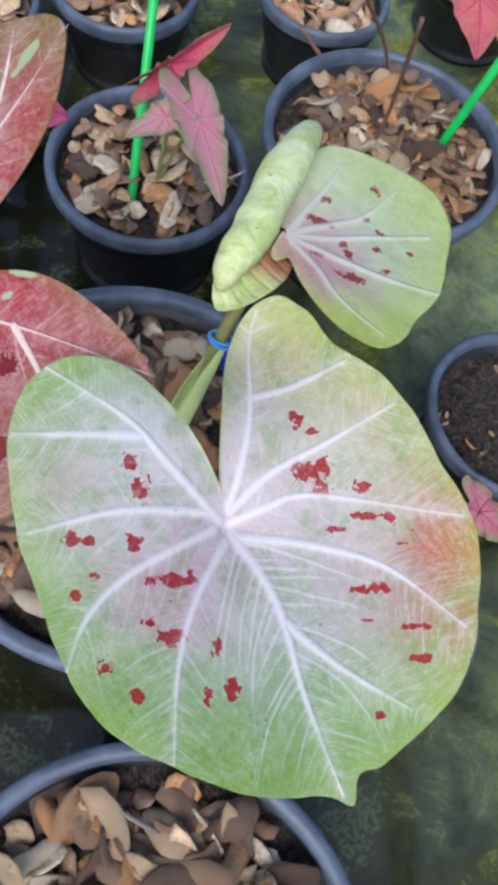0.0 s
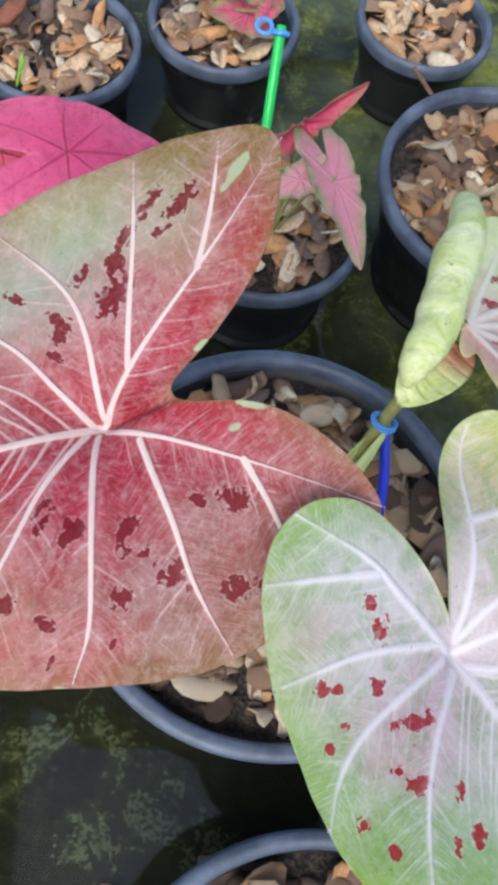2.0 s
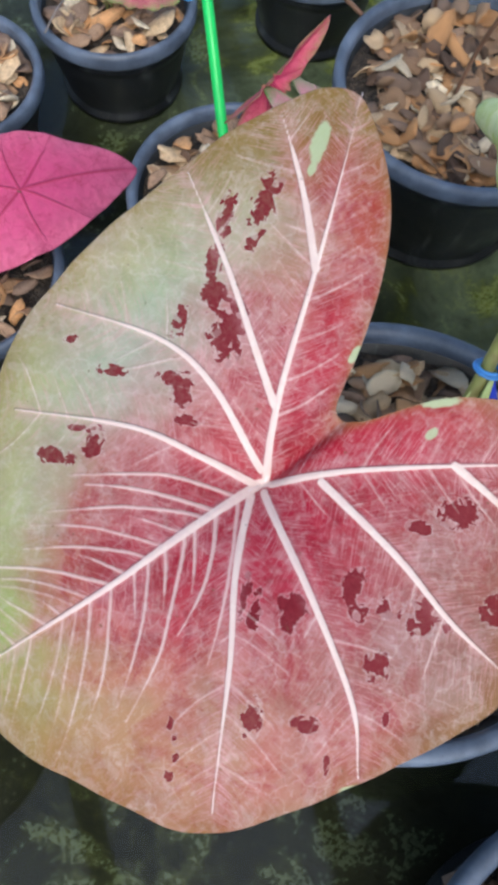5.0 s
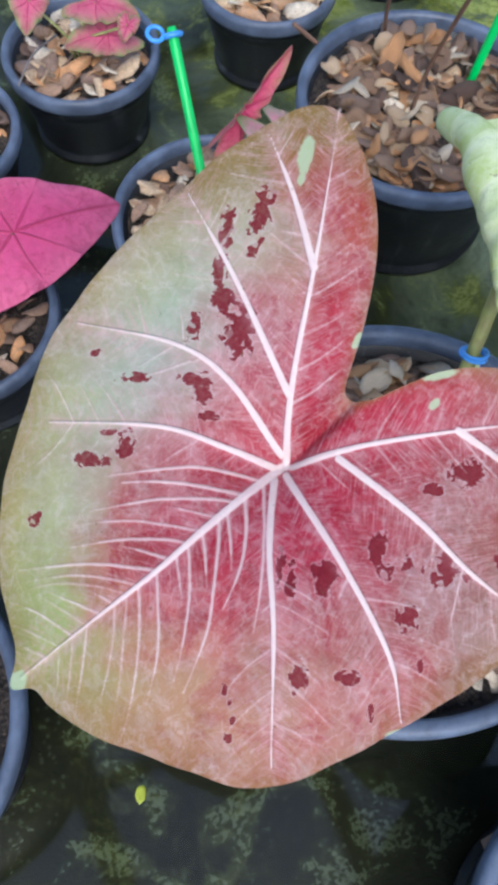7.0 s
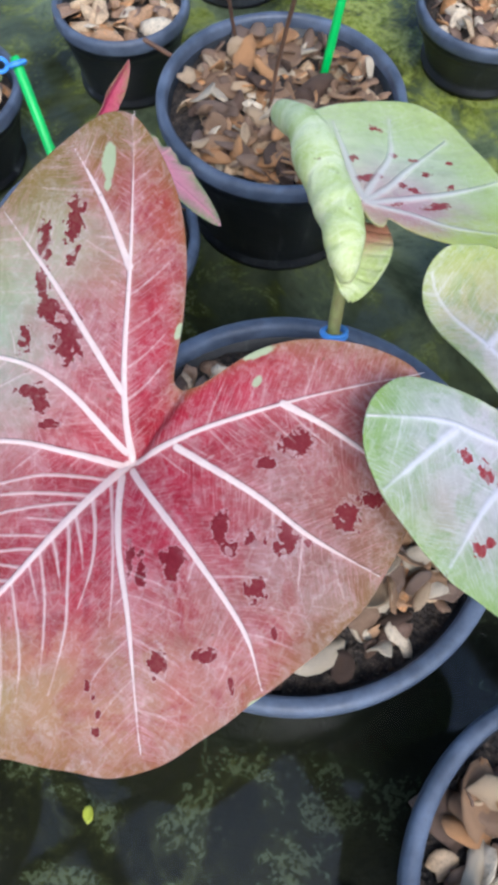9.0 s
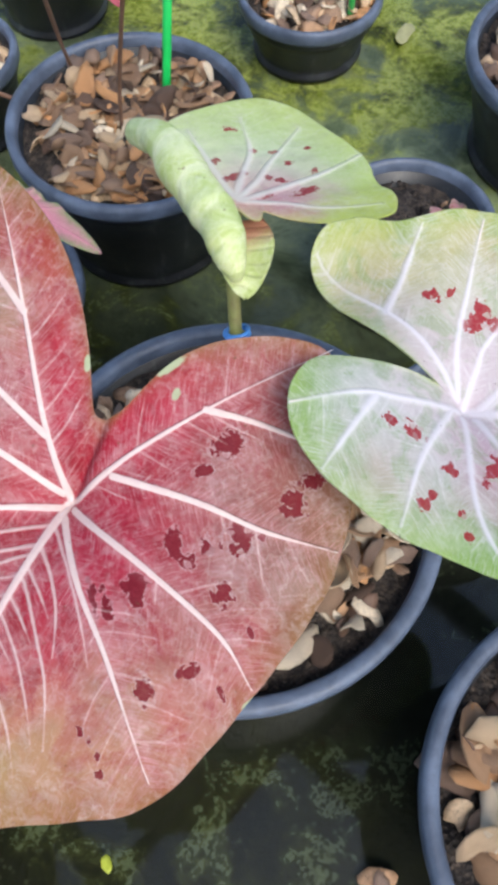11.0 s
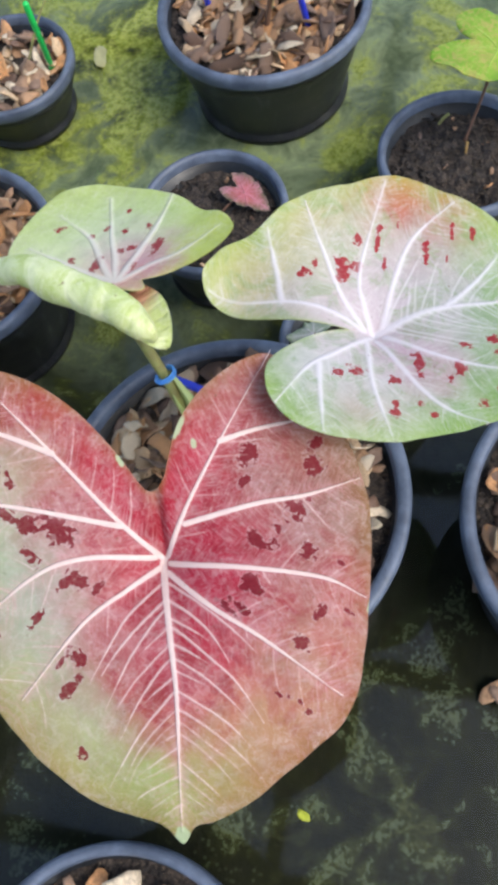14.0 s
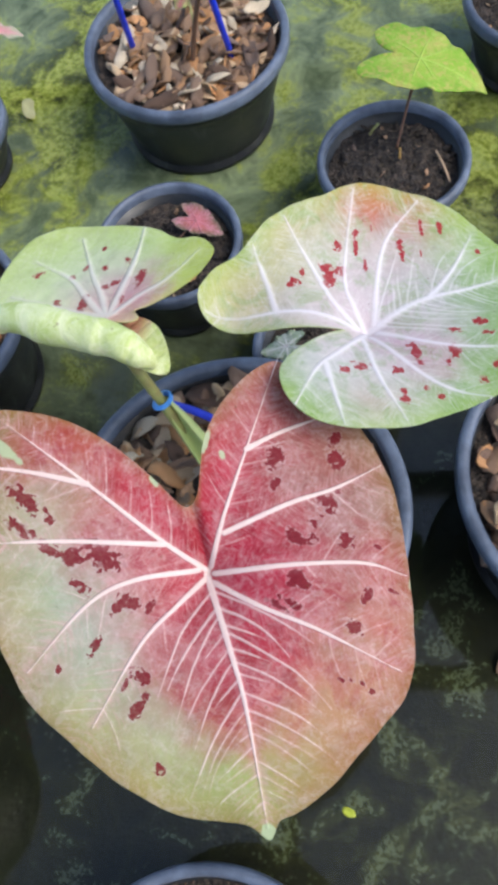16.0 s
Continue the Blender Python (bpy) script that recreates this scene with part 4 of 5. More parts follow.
def under(parent, name, verts, faces, material, label=""):
    """A part given in world coordinates, put under its thing."""
    ob = link_mesh(name, verts, faces, material, None, label)
    ob.parent = parent
    ob.matrix_parent_inverse = parent.matrix_world.inverted()
    return ob


under(plant, "petiole", *tube(curve([(0.004, 0.225, 0.13), (0.024, 0.245, 0.20), (0.040, 0.262, 0.262), (0.060, 0.283, 0.315), (0.072, 0.288, 0.336)]), [0.0050, 0.0048] + [0.0042] * 60), STALK, "olive green stalk")


def leaf_back_material():
    """The pale underside of the curled leaf: yellow-green, banded by veins, with brown specks."""
    m = Nodes("leaf_back_skin")
    cloud, fine = m.noise(38, 5, 0.65, distortion=0.8), m.noise(420, 4, 0.65)
    c = m.mix(m.ramp(cloud, 0.36, 0.64), srgb(172, 188, 108), srgb(204, 212, 162))
    c = m.mix(m.ramp(m.noise(95, 4, 0.6, distortion=1.0), 0.50, 0.66, 0.0, 0.5), c, srgb(206, 212, 172))
    c = m.mix(m.ramp(m.voronoi(90), 0.0, 0.05, 0.25, 0.0), c, srgb(214, 218, 180))
    c = m.mix(m.ramp(fine, 0.5, 0.7, 0.0, 0.25), c, srgb(170, 190, 100))
    c = m.mix(m.ramp(m.noise(150, 2, 0.5), 0.70, 0.74, 0.0, 0.7), c, srgb(104, 84, 50))
    own = m.split(m.attr("rose"))
    rose = own[0]
    band = m.math("ABSOLUTE", m.math("SUBTRACT", m.math("FRACT", m.math("ADD", m.math("MULTIPLY", own[1], 6.5), m.math("ADD", m.math("MULTIPLY", own[2], 0.8), m.math("MULTIPLY", cloud, 0.9)))), 0.5))
    c = m.mix(m.math("MULTIPLY", m.ramp(band, 0.0, 0.10, 0.40, 0.0), m.ramp(cloud, 0.4, 0.6)), c, srgb(226, 226, 196))
    c = m.mix(m.ramp(band, 0.14, 0.40, 0.0, 0.10), c, srgb(150, 176, 92))
    c = m.mix(m.ramp(m.math("ADD", rose, m.math("MULTIPLY", m.math("SUBTRACT", cloud, 0.5), 0.9)), 0.35, 0.75, 0.0, 0.85), c, srgb(166, 96, 84))
    m.set(Base_Color=c, Roughness=0.5)
    m.bump(m.math("ADD", m.math("ADD", cloud, m.ramp(band, 0.0, 0.3, 0.0, 0.3)), m.math("MULTIPLY", fine, 0.2)), 0.8, 0.0025)
    return m.mat


LEAF_BACK = leaf_back_material()


def shell(grid, thick, rose):
    """A closed skin of that thickness from rows of points; rose(i, j) is its pink share."""
    rows, cols = len(grid), len(grid[0])
    pts = np.array([[tuple(p) for p in row] for row in grid])
    du, dv = np.gradient(pts, axis=0), np.gradient(pts, axis=1)
    n = np.cross(du, dv)
    n /= np.maximum(1e-9, np.linalg.norm(n, axis=2))[:, :, None]
    verts = np.concatenate([pts.reshape(-1, 3), (pts - n * thick).reshape(-1, 3)])
    k = rows * cols
    faces = []
    for i in range(rows - 1):
        for j in range(cols - 1):
            a = i * cols + j
            faces += [(a, a + cols, a + cols + 1, a + 1), (k + a, k + a + 1, k + a + cols + 1, k + a + cols)]
    for i in range(rows - 1):
        for a, b in ((i * cols, (i + 1) * cols), ((i + 2) * cols - 1, (i + 1) * cols - 1)):
            faces.append((a, k + a, k + b, b))
    for j in range(cols - 1):
        for a, b in ((j + 1, j), ((rows - 1) * cols + j, (rows - 1) * cols + j + 1)):
            faces.append((a, k + a, k + b, b))
    return verts, faces, [(rose(i / (rows - 1), j / (cols - 1)), i / (rows - 1), j / (cols - 1)) for _ in (0, 1) for i in range(rows) for j in range(cols)]


def leaf_skin(name, grid, thick, rose, label):
    verts, faces, share = shell(grid, thick, rose)
    ob = link_mesh(name, verts, faces, LEAF_BACK, None, label)
    layer = ob.data.color_attributes.new("rose", "FLOAT_COLOR", "POINT")
    layer.data.foreach_set("color", np.array([(a, b, c, 1) for a, b, c in share], np.float32).ravel())
    ob.parent = curled_leaf
    ob.matrix_parent_inverse = curled_leaf.matrix_world.inverted()
    return ob


def rolled_margin():
    """The scroll of the curled leaf: a spiral swept along the rolled side, narrow at both ends."""
    line = curve(ROLL_AXIS, 12)
    radii = np.interp(np.linspace(0, len(ROLL_AXIS) - 1, len(line)), range(len(ROLL_AXIS)), ROLL_RADII)
    grid, turns = [], 46
    for i, p in enumerate(line):
        d = (line[min(i + 1, len(line) - 1)] - line[max(i - 1, 0)]).normalized()
        east = Vector((0.85, -0.35, 0)).cross(d).cross(d).normalized() * -1
        up = d.cross(east) * (1 if d.cross(east).z > 0 else -1)
        s = i / (len(line) - 1)
        row = []
        for k in range(turns):
            f = k / (turns - 1)
            a = radians(-60) - f * radians(400)
            fold = 1 + 0.16 * noise.noise(Vector((s * 7, f * 2.2, 0.4))) + 0.05 * noise.noise(Vector((s * 26, f * 4, 3.1)))
            r = radii[i] * fold * (1.08 - 0.30 * f ** 1.5)
            row.append(p + (east * math.cos(a) * 1.05 + up * math.sin(a)) * r)
        grid.append(row)
    return grid


ROLL_AXIS = [(0.094, 0.402, 0.299), (0.080, 0.358, 0.328), (0.067, 0.326, 0.336), (0.054, 0.292, 0.341), (0.044, 0.270, 0.343), (0.037, 0.258, 0.338), (0.033, 0.252, 0.331)]
ROLL_RADII = [0.0085, 0.0118, 0.0130, 0.0130, 0.0112, 0.0082, 0.0030]
leaf_skin("rolled_margin", rolled_margin(), 0.0008, lambda i, j: 0.5 * max(0.0, i - 0.75) * (j > 0.5), "pale yellow-green underside rolled into a scroll")


def hanging_lobe():
    """The lower lobe: a cupped tongue that hangs from the joint beside the scroll."""
    root, tip = Vector((0.064, 0.281, 0.331)), Vector((0.032, 0.245, 0.322))
    d = (tip - root).normalized()
    across = d.cross(Vector((-0.1, -0.3, 1))).normalized()
    n = across.cross(d)
    grid = []
    for i in range(24):
        s = i / 23
        w = 0.017 * math.sin(math.pi * min(1, 0.12 + 0.88 * s) ** 0.8) ** 0.6 + 0.0008
        row = []
        for k in range(17):
            f = k / 8 - 1
            row.append(root.lerp(tip, s) + across * w * f + n * (0.35 * w * f * f + 0.004 * math.sin(3 * s) + 0.0012 * math.sin(9 * s + 3 * f)))
        grid.append(row)
    return grid


leaf_skin("hanging_lobe", hanging_lobe(), 0.0007, lambda i, j: 1.0 - 1.1 * i - 0.3 * abs(j - 0.5), "drooping lobe, brownish rose inside and pale green at the edge")


def leaf_sheath():
    """A pale folded sheath at the foot of the stalk, a channel that narrows upwards."""
    verts, faces, n = [], [], 16
    line = curve([(0.000, 0.222, 0.14), (0.020, 0.236, 0.19), (0.034, 0.250, 0.235), (0.046, 0.262, 0.262)], 5)
    for i, p in enumerate(line):
        s = i / (len(line) - 1)
        r = 0.0095 * math.sin(math.pi * (0.35 + 0.62 * s)) ** 0.8 + 0.0008
        for k in range(n):
            a = -2.2 + 4.4 * k / (n - 1)
            for rr in (r, r * 0.86):
                verts.append(p + Vector((math.cos(a) * rr, math.sin(a) * rr, 0)) + Vector((-0.003 - 0.008 * (1 - s), -0.002 - 0.008 * (1 - s), 0)))
    w = 2 * n
    for i in range(len(line) - 1):
        for k in range(n - 1):
            a = i * w + 2 * k
            faces += [(a, a + 2, a + 2 + w, a + w), (a + 1, a + 1 + w, a + 3 + w, a + 3)]
        faces += [(i * w, i * w + w, i * w + w + 1, i * w + 1), (i * w + w - 2, i * w + w - 1, i * w + 2 * w - 1, i * w + 2 * w - 2)]
    return verts, faces


under(plant, "leaf_sheath", *leaf_sheath(), plain("pale_sheath", srgb(176, 190, 124), 0.5, 0.3, 80, 0.15, dark=srgb(120, 140, 80)), "pale green folded sheath")


def torus(c, r, t, n, steps=28, sides=8):
    """A ring of radius r and thickness t round the axis n."""
    n = Vector(n).normalized()
    a = n.orthogonal().normalized()
    b = n.cross(a)
    verts, faces = [], []
    for i in range(steps):
        p = 2 * math.pi * i / steps
        e = a * math.cos(p) + b * math.sin(p)
        for k in range(sides):
            q = 2 * math.pi * k / sides
            verts.append(Vector(c) + e * (r + t * math.cos(q)) + n * t * math.sin(q))
    for i in range(steps):
        for k in range(sides):
            x, y = i * sides + k, i * sides + (k + 1) % sides
            x2, y2 = (i + 1) % steps * sides + k, (i + 1) % steps * sides + (k + 1) % sides
            faces.append((x, y, y2, x2))
    return verts, faces


def box_strip(points, width, thick, side):
    """A flat strip along points, width across side."""
    verts, faces = [], []
    s = Vector(side).normalized()
    pts = [Vector(p) for p in points]
    for i, p in enumerate(pts):
        d = (pts[min(i + 1, len(pts) - 1)] - pts[max(i - 1, 0)]).normalized()
        n = d.cross(s).normalized()
        for a, b in ((1, 1), (-1, 1), (-1, -1), (1, -1)):
            verts.append(p + s * a * width / 2 + n * b * thick / 2)
    for i in range(len(pts) - 1):
        for k in range(4):
            a, b = 4 * i + k, 4 * i + (k + 1) % 4
            faces.append((a, b, b + 4, a + 4))
    faces += [(0, 3, 2, 1), tuple(range(len(verts) - 4, len(verts)))]
    return verts, faces


clip = empty("plant_clip", pose(0.040, 0.260, 0.262), "blue plastic plant clip with a hanging tag strip", "plant clip")
under(clip, "ring", *torus((0.0405, 0.2615, 0.262), 0.0078, 0.0013, (0.35, 0.35, 1)), SKYBLUE, "light blue plastic ring")
under(clip, "ring", *torus((0.0405, 0.2605, 0.266), 0.0070, 0.0011, (0.2, 0.5, 1)), SKYBLUE, "light blue plastic ring")
under(clip, "tag_strip", *box_strip(curve([(0.047, 0.262, 0.263), (0.043, 0.263, 0.258), (0.050, 0.244, 0.224), (0.054, 0.226, 0.190)], 5), 0.0070, 0.0009, (0.9, -0.4, 0)), BLUE, "deep blue strip")


# ---- green and blue stakes ----
def stake(base, top, r, material, label, category="plant stake", cap=False, parent_name="plant_stake"):
    b, t = Vector(base), Vector(top)
    root = empty(parent_name, Matrix.Translation(b), label, category, "plastic stakes")
    verts, faces = tube([b, b.lerp(t, 0.02), b.lerp(t, 0.5), b.lerp(t, 0.985), t], [r * 0.8, r, r, r, r * 0.75], 14)
    under(root, "rod", verts, faces, material)
    if cap:
        d = (t - b).normalized()
        under(root, "tie_ring", *torus(t - d * 0.006, r * 1.45, r * 0.55, d), SKYBLUE, "light blue tie ring")
        under(root, "tie_ring", *torus(t - d * 0.006 + Vector((-0.013, 0.004, 0.002)), r * 1.5, r * 0.42, (0.1, -0.3, 1)), SKYBLUE, "light blue tie ring")
    return root


stake((-0.030, 0.481, 0.096), (-0.015, 0.617, 0.241), 0.0042, GREEN, "bright green plastic stake with a blue tie, in a black pot", cap=True)
stake((0.257, 0.570, 0.110), (0.284, 0.577, 0.245), 0.0042, GREEN, "bright green plastic stake standing in husk chips")
stake((0.546, 0.566, 0.052), (0.504, 0.539, 0.190), 0.0036, GREEN, "bright green plastic stake standing in husk chips")
stake((0.523, 0.688, 0.052), (0.456, 0.618, 0.180), 0.0036, plain("yellow_plastic", srgb(226, 206, 40), 0.4, 0.2, 40, 0.05), "yellow plastic stake standing in husk chips")
stake((0.596, 0.361, 0.100), (0.544, 0.353, 0.250), 0.0036, BLUE, "dark blue plastic stake leaning in husk chips")
stake((0.574, 0.239, 0.100), (0.531, 0.251, 0.250), 0.0036, BLUE, "dark blue plastic stake leaning in husk chips")


# ---- the smaller plants ----
HEART = [(180, 0.30), (174, 0.36), (168, 0.55), (158, 0.78), (148, 0.86), (135, 0.82), (115, 0.70), (90, 0.62), (60, 0.60), (35, 0.66), (15, 0.82), (5, 0.95), (0, 1.0)]


def small_leaf(parent, centre, tip, up, length_scale, width, colours, material, bend=1.5, fold=0.0, seed=1, label="", vein=1.3):
    """A small heart-shaped leaf from its stalk joint to its tip; width is its half-width over its length."""
    c, t, up = Vector(centre), Vector(tip), Vector(up).normalized()
    v = (t - c)
    length = v.length * 1000
    v.normalize()
    n = (up - v * up.dot(v)).normalized()
    u = v.cross(n)
    keys = [(a, r * length * length_scale) for a, r in HEART] + [(-a, r * length * length_scale) for a, r in HEART if 0 < a < 180]
    outline = []
    for a, r in keys:
        x, y = r * math.sin(radians(a)) * width / 0.62, r * math.cos(radians(a))
        outline.append((math.degrees(math.atan2(x, y)), math.hypot(x, y)))
    outline = [(-180.0 if abs(abs(a) - 180) < 0.01 else a, r) for a, r in outline]
    k = length / 100
    veins = [((0, 0), (0, 50 * k), (0, 96 * k))]
    for s in (1, -1):
        veins += [((0, 2 * k), (s * 22 * k * width / 0.6, 22 * k), (s * 46 * k * width / 0.6, 42 * k)), ((0, 0), (s * 28 * k * width / 0.6, 0), (s * 56 * k * width / 0.6, 4 * k)), ((0, 0), (s * 14 * k, -24 * k), (s * 28 * k, -52 * k))]
    inner, mid, rim = colours
    tint = pigments([(0, 10 * k, 34 * k, inner), (30 * k, 30 * k, 26 * k, mid), (-30 * k, 30 * k, 26 * k, mid), (0, 70 * k, 26 * k, mid), (30 * k, -40 * k, 26 * k, mid), (-30 * k, -40 * k, 26 * k, mid)], rim, 1.0)
    wide = lambda a, b, e, q: tint(a, b, e ** 0.5, q)
    return blade("leaf_blade", parent, axes(c, u, v, n), outline, lambda a, b: -bend * b * b * 1.6 + fold * np.abs(a) - bend * a * a, wide, veins, [], material, rings=36, steps=200, vein_width=(vein, 0.4), ripple=0.0018, seed=seed, label=label)


def leaf_stalk(parent, a, b, c, r, material=BROWN_STALK, label=""):
    return under(parent, "petiole", *tube(curve([a, b, c], 8), [r * 1.3] + [r] * 40, 8), material, label)


ROSE, HOT, MAGENTA, FERN = srgb(206, 128, 150), srgb(206, 62, 104), srgb(190, 62, 112), srgb(104, 146, 84)

pink = empty("caladium_plant", pose(-0.015, 0.526, 0.10), "small caladium with pink green-edged leaves, in a black pot", "potted plant", "small caladiums")
small_leaf(pink, (0.023, 0.466, 0.238), (0.050, 0.391, 0.225), (0.3, -0.4, 1), 0.85, 0.29, (ROSE, ROSE, FERN), MAT_ROSE, 1.0, 0.12, 11, "pink hanging leaf with a green edge")
small_leaf(pink, (-0.002, 0.468, 0.235), (-0.031, 0.457, 0.225), (0.1, -0.2, 1), 1.0, 0.42, (ROSE, srgb(204, 150, 150), FERN), MAT_ROSE, 1.0, 0.1, 12, "pale pink leaf with a green edge")
small_leaf(pink, (-0.001, 0.513, 0.245), (0.044, 0.526, 0.275), (0.62, -0.75, 0.35), 1.0, 0.20, (HOT, HOT, srgb(120, 120, 70)), MAT_PINK, 0.6, 0.9, 13, "narrow half-folded crimson leaf")
leaf_stalk(pink, (-0.010, 0.515, 0.095), (0.013, 0.501, 0.18), (0.023, 0.466, 0.238), 0.0016, STALK)
leaf_stalk(pink, (-0.010, 0.515, 0.095), (-0.000, 0.501, 0.18), (-0.002, 0.468, 0.235), 0.0016, STALK)
leaf_stalk(pink, (-0.010, 0.515, 0.095), (0.001, 0.524, 0.18), (-0.001, 0.513, 0.245), 0.0016, STALK)
magenta = empty("caladium_plant", pose(-0.252, 0.534, 0.075), "small caladium with broad magenta leaves, in a black pot", "potted plant", "small caladiums")
small_leaf(magenta, (-0.185, 0.535, 0.170), (-0.074, 0.560, 0.155), (0.15, -0.35, 1), 0.92, 0.46, (MAGENTA, srgb(204, 80, 128), srgb(210, 104, 138)), MAT_PINK, 2.0, 0.0, 21, "broad magenta leaf with darker veins", 1.6)
small_leaf(magenta, (-0.242, 0.548, 0.150), (-0.291, 0.543, 0.130), (-0.2, -0.5, 1), 1.0, 0.5, (srgb(214, 90, 110), srgb(214, 90, 110), srgb(200, 84, 100)), MAT_PINK, 2.0, 0.1, 22, "rose leaf of a small caladium")
leaf_stalk(magenta, (-0.25, 0.53, 0.07), (-0.215, 0.515, 0.10), (-0.185, 0.535, 0.170), 0.0018)
leaf_stalk(magenta, (-0.252, 0.535, 0.07), (-0.26, 0.53, 0.10), (-0.242, 0.548, 0.150), 0.0016)
lime = empty("caladium_plant", pose(0.416, 0.057, 0.08), "caladium seedling with a lime green leaf, in dark soil", "potted plant", "small caladiums")
small_leaf(lime, (0.458, 0.033, 0.190), (0.434, -0.030, 0.182), (0.2, 0.1, 1), 1.12, 0.66, (srgb(150, 172, 66), srgb(132, 172, 56), srgb(116, 164, 46)), MAT_LIME, 1.6, 0.1, 31, "lime green leaf mottled with rose")
leaf_stalk(lime, (0.447, 0.051, 0.078), (0.469, 0.040, 0.120), (0.458, 0.033, 0.190), 0.0016)
seedling = empty("caladium_plant", pose(0.319, 0.307, 0.08), "tiny caladium seedling with one red leaf, in dark soil", "potted plant", "small caladiums")
small_leaf(seedling, (0.344, 0.276, 0.098), (0.323, 0.241, 0.095), (0.0, 0.1, 1), 0.85, 0.5, (srgb(206, 84, 96), srgb(140, 84, 74), srgb(62, 92, 56)), MAT_ROSE, 1.5, 0.1, 41, "small red leaf with a green edge", 0.6)
leaf_stalk(seedling, (0.322, 0.300, 0.076), (0.326, 0.298, 0.088), (0.344, 0.276, 0.098), 0.0011)
low = empty("caladium_plant", pose(0.184, 0.131, 0.065), "low caladium with a dull grey-green leaf, in a black pot", "potted plant", "small caladiums")
small_leaf(low, (0.173, 0.176, 0.110), (0.169, 0.202, 0.105), (0.1, 0.1, 1), 1.0, 0.6, (srgb(150, 160, 150), srgb(128, 146, 126), srgb(104, 130, 96)), MAT_PALE, 1.5, 0.05, 51, "dull grey-green leaf", 0.8)
small_leaf(low, (0.267, 0.209, 0.110), (0.295, 0.187, 0.100), (0.1, 0.0, 1), 1.0, 0.55, (srgb(206, 120, 140), srgb(196, 140, 146), FERN), MAT_PINK, 1.5, 0.05, 52, "pink leaf with a green edge", 0.8)
leaf_stalk(low, (0.184, 0.135, 0.06), (0.182, 0.15, 0.09), (0.173, 0.176, 0.110), 0.0014)
leaf_stalk(low, (0.184, 0.130, 0.06), (0.19, 0.12, 0.09), (0.267, 0.209, 0.110), 0.0014)
back = empty("caladium_plant", pose(-0.052, 0.794, 0.075), "small caladium with red-centred green leaves, in a black pot", "potted plant", "small caladiums")
small_leaf(back, (-0.090, 0.809, 0.150), (-0.104, 0.779, 0.140), (0.1, -0.3, 1), 1.0, 0.55, (srgb(206, 88, 120), srgb(206, 110, 130), srgb(110, 150, 80)), MAT_PINK, 2.0, 0.1, 60, "red leaf with a green edge", 0.7)
leaf_stalk(back, (-0.055, 0.795, 0.07), (-0.06, 0.785, 0.11), (-0.090, 0.809, 0.150), 0.0014, STALK)
small_leaf(back, (-0.032, 0.782, 0.150), (0.007, 0.768, 0.140), (0.1, -0.3, 1), 1.0, 0.55, (srgb(206, 88, 120), srgb(206, 110, 130), srgb(110, 150, 80)), MAT_PINK, 2.0, 0.1, 61, "red leaf with a green edge", 0.7)
leaf_stalk(back, (-0.055, 0.795, 0.07), (-0.06, 0.785, 0.11), (-0.032, 0.782, 0.150), 0.0014, STALK)
small_leaf(back, (-0.030, 0.763, 0.130), (-0.073, 0.774, 0.125), (0.1, -0.3, 1), 1.0, 0.55, (srgb(206, 88, 120), srgb(206, 110, 130), srgb(110, 150, 80)), MAT_PINK, 2.0, 0.1, 62, "red leaf with a green edge", 0.7)
leaf_stalk(back, (-0.055, 0.795, 0.07), (-0.06, 0.785, 0.11), (-0.030, 0.763, 0.130), 0.0014, STALK)
small_leaf(back, (-0.015, 0.742, 0.150), (-0.026, 0.729, 0.145), (0.1, -0.3, 1), 1.0, 0.55, (srgb(206, 88, 120), srgb(206, 110, 130), srgb(110, 150, 80)), MAT_PINK, 2.0, 0.1, 63, "red leaf with a green edge", 0.7)
leaf_stalk(back, (-0.055, 0.795, 0.07), (-0.06, 0.785, 0.11), (-0.015, 0.742, 0.150), 0.0014, STALK)
stems = empty("caladium_plant", pose(0.205, 0.560, 0.115), "tall caladium with two thin brown stalks, in husk chips", "potted plant", "small caladiums")
leaf_stalk(stems, (0.217, 0.658, 0.125), (0.193, 0.630, 0.190), (0.128, 0.533, 0.320), 0.0019)
leaf_stalk(stems, (0.193, 0.562, 0.125), (0.194, 0.553, 0.190), (0.173, 0.497, 0.320), 0.0019)
leaf_stalk(stems, (0.158, 0.664, 0.125), (0.146, 0.662, 0.140), (0.121, 0.669, 0.165), 0.0022)
bstem = empty("caladium_plant", pose(0.573, 0.291, 0.115), "caladium with a brown stalk between two blue stakes", "potted plant", "small caladiums")
leaf_stalk(bstem, (0.562, 0.289, 0.104), (0.554, 0.275, 0.170), (0.508, 0.248, 0.270), 0.0030)
small_leaf(bstem, (0.628, 0.290, 0.160), (0.601, 0.301, 0.155), (0.2, 0.1, 1), 1.0, 0.55, (srgb(204, 96, 110), srgb(150, 160, 100), srgb(120, 156, 80)), MAT_PINK, 1.5, 0.1, 71, "green leaf with a red heart", 0.8)
leaf_stalk(bstem, (0.580, 0.284, 0.104), (0.597, 0.283, 0.150), (0.628, 0.290, 0.160), 0.0013, STALK)
corner = empty("caladium_plant", pose(0.370, 0.905, 0.075), "caladium with coral red leaves, in a black pot", "potted plant", "small caladiums")
small_leaf(corner, (0.305, 0.735, 0.170), (0.308, 0.680, 0.150), (0.0, -0.4, 1), 1.0, 0.55, (srgb(206, 110, 104), srgb(196, 104, 98), srgb(170, 100, 90)), MAT_PINK, 2.0, 0.1, 81, "coral red leaf", 1.0)
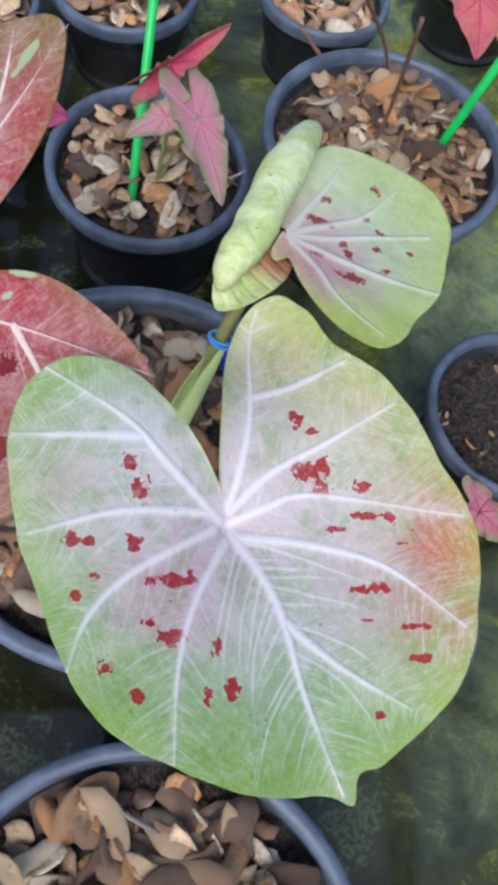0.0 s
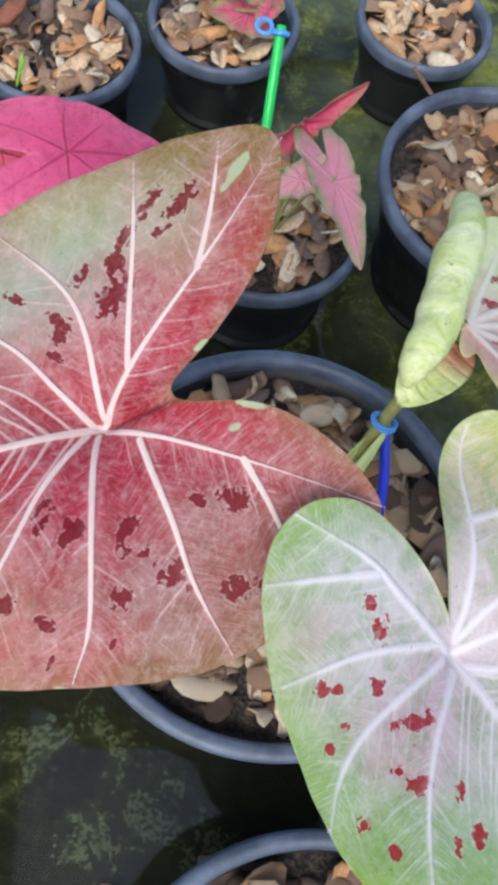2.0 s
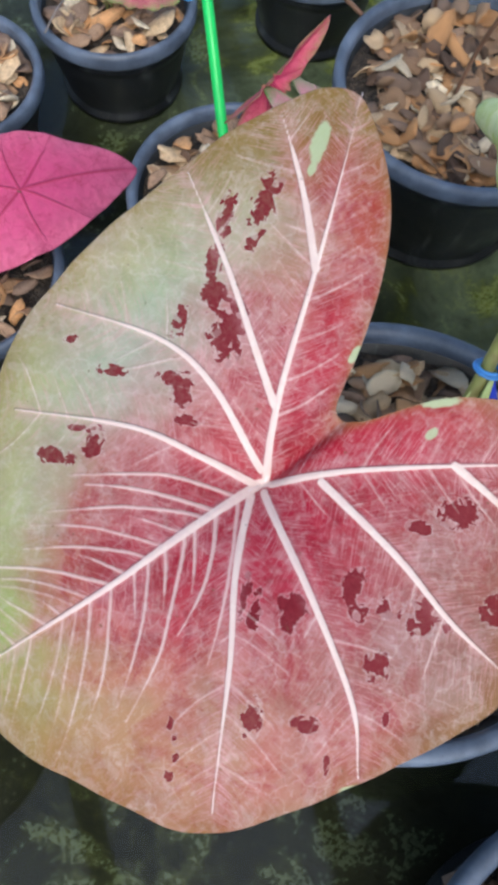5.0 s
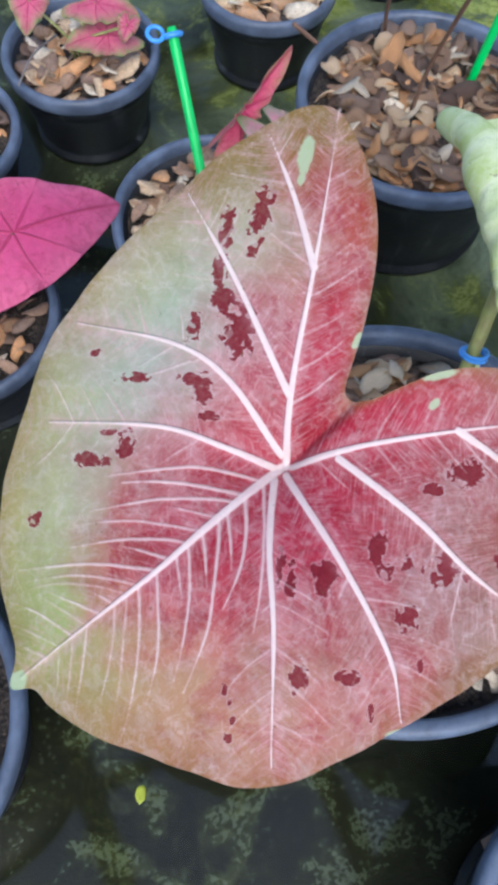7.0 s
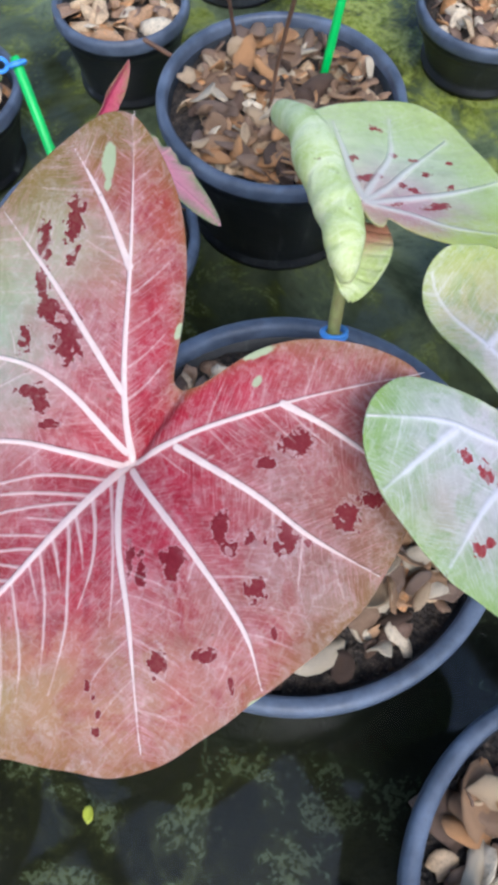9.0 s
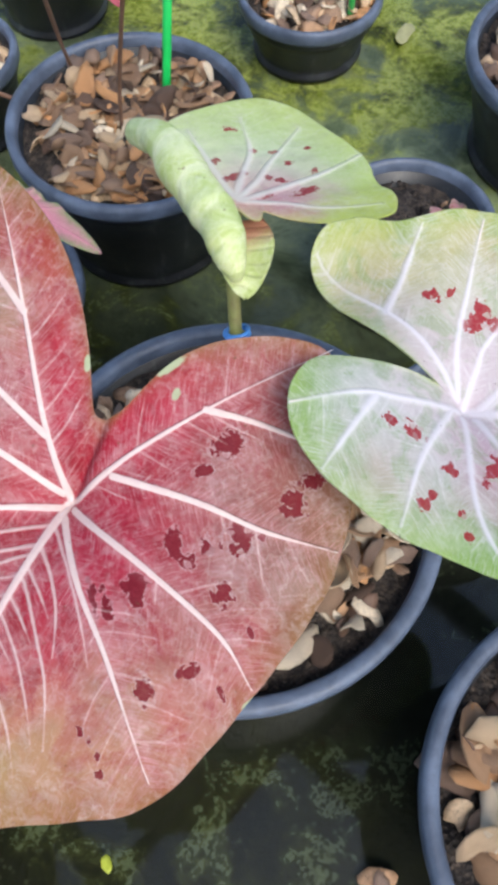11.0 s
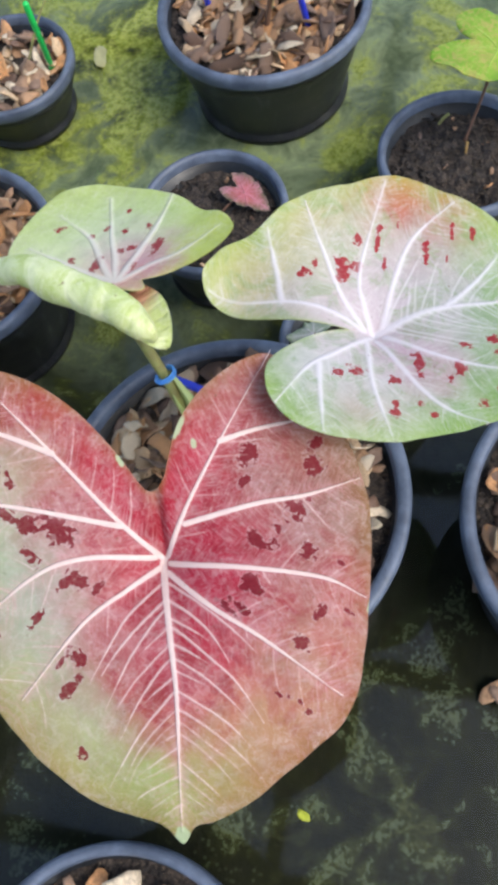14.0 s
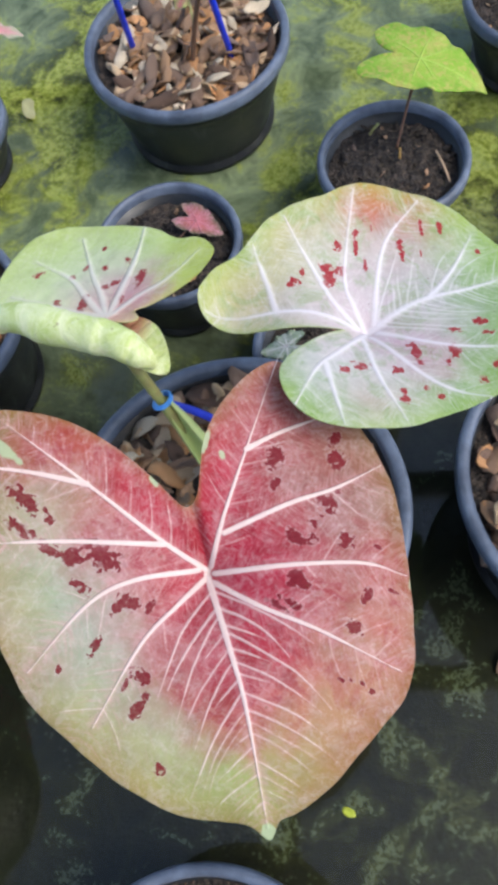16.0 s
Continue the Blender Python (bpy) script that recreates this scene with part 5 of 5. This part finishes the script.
small_leaf(corner, (0.338, 0.765, 0.165), (0.352, 0.700, 0.140), (0.1, -0.4, 1), 1.0, 0.5, (srgb(206, 110, 104), srgb(200, 116, 104), srgb(180, 130, 100)), MAT_PINK, 2.0, 0.1, 82, "coral red leaf", 1.0)
leaf_stalk(corner, (0.370, 0.905, 0.07), (0.335, 0.815, 0.13), (0.305, 0.735, 0.170), 0.0016)
leaf_stalk(corner, (0.372, 0.905, 0.07), (0.358, 0.830, 0.13), (0.338, 0.765, 0.165), 0.0016)
farplant = empty("caladium_plant", pose(0.511, 0.601, 0.075), "small caladium with a pink and green leaf, in husk chips", "potted plant", "small caladiums")
small_leaf(farplant, (0.588, 0.528, 0.165), (0.592, 0.486, 0.155), (0.2, 0.1, 1), 1.0, 0.5, (srgb(206, 110, 116), srgb(190, 140, 130), srgb(150, 170, 140)), MAT_ROSE, 2.0, 0.1, 91, "pink leaf with a grey-green edge", 0.7)
leaf_stalk(farplant, (0.530, 0.590, 0.075), (0.560, 0.560, 0.130), (0.588, 0.528, 0.165), 0.0013, STALK)


# ---- small things on the ground and in the pots ----
def fallen(name, m, size, material, label, category, seed):
    v, f = chip_mesh(seed, 1.2)
    ob = link_mesh(name, [tuple(c * size for c in q) for q in v], f, material)
    ob.matrix_world = m
    return tagged(ob, label, category)


fallen("husk_chip", pose(-0.121, -0.032, 0.006, 8, -6, 40), 0.013, CHIP, "single dry husk chip lying in shallow water", "husk chip", 7)
fallen("husk_chip", pose(-0.118, -0.027, 0.006, -8, 6, 130), 0.013, CHIP, "single dry husk chip lying in shallow water", "husk chip", 9)
fallen("fallen_leaf", pose(-0.250, 0.128, 0.004, 4, 6, 70), 0.0055, plain("yellow_leaf", srgb(176, 186, 60), 0.5, 0.3, 100), "tiny yellow-green leaf floating on shallow water", "leaf", 5)
fallen("fallen_leaf", pose(0.630, 0.540, 0.002, 0, 0, 20) @ Matrix.Diagonal((1, 0.95, 0.2, 1)), 0.0145, plain("sodden_leaf", srgb(176, 172, 122), 0.5, 0.4, 90, 0.2, dark=srgb(120, 116, 70)), "pale dead leaf lying in shallow water", "leaf", 23)
fallen("dry_leaf", pose(-0.268, 0.732, 0.118, -20, 14, 60), 0.032, plain("rust_leaf", srgb(158, 92, 62), 0.6, 0.5, 60, 0.3, dark=srgb(90, 50, 36)), "large curled rust-brown dry leaf on husk chips", "leaf", 15)


# ---- the open shade roof overhead, seen in the water ----
def shade_roof():
    wood = plain("dark_timber", srgb(60, 54, 48), 0.7, 0.4, 8, 0.3)
    roof = empty("shade_frame", pose(0, 0, 2.7), "dark timber beams of an open shade roof high overhead", "roof frame")
    for i in range(-5, 5):
        under(roof, "beam", *box_strip([(i * 0.85 + 0.2, -4.1, 2.7), (i * 0.85 + 0.2, 4.1, 2.7)], 0.09, 0.12, (1, 0, 0)), wood)
    for i in range(-3, 4):
        under(roof, "crossbeam", *box_strip([(-4, i * 1.2 + 0.35, 2.79), (4, i * 1.2 + 0.35, 2.79)], 0.06, 0.06, (0, 1, 0)), wood)
    for x in (-4, 4):
        for y in (-4, 4):
            under(roof, "post", *box_strip([(x, y, -0.002), (x, y, 2.76)], 0.1, 0.1, (1, 0, 0)), wood)
    return roof


shade_roof()



def twig(points, r, label, material=BROWN_STALK):
    ob = link_mesh("twig", *tube(curve(points, 6), r, 7), material)
    return tagged(ob, label, "twig")


twig([(0.434, 0.008, 0.083), (0.411, 0.002, 0.086), (0.390, -0.004, 0.082)], 0.0012, "thin dry twig lying on dark potting soil", plain("dry_straw", srgb(190, 160, 130), 0.7, 0.3, 90))
twig([(0.465, 0.081, 0.082), (0.467, 0.076, 0.090), (0.469, 0.071, 0.094)], 0.0016, "short green sprout on dark potting soil", STALK)
twig([(0.426, 0.049, 0.080), (0.427, 0.049, 0.090), (0.431, 0.049, 0.095)], 0.0015, "short ochre sprout on dark potting soil", plain("ochre_sprout", srgb(176, 140, 80), 0.6, 0.3, 90))
twig([(-0.020, -0.002, 0.158), (0.003, -0.015, 0.162), (0.032, -0.029, 0.158)], 0.0016, "thin grey twig lying on husk chips", plain("grey_twig", srgb(120, 112, 108), 0.7, 0.3, 90))
twig([(-0.256, 0.699, 0.085), (-0.251, 0.699, 0.100), (-0.247, 0.706, 0.110)], 0.0014, "green grass blade growing in husk chips", plain("grass_blade", srgb(130, 176, 60), 0.5, 0.3, 90))
twig([(-0.255, 0.687, 0.085), (-0.250, 0.692, 0.100), (-0.245, 0.699, 0.110)], 0.0014, "green grass blade growing in husk chips", bpy.data.materials["grass_blade"])
twig([(-0.126, 0.758, 0.105), (-0.102, 0.784, 0.112), (-0.070, 0.811, 0.105)], 0.0010, "long thin dry root hanging over a pot rim", bpy.data.materials["grey_twig"])
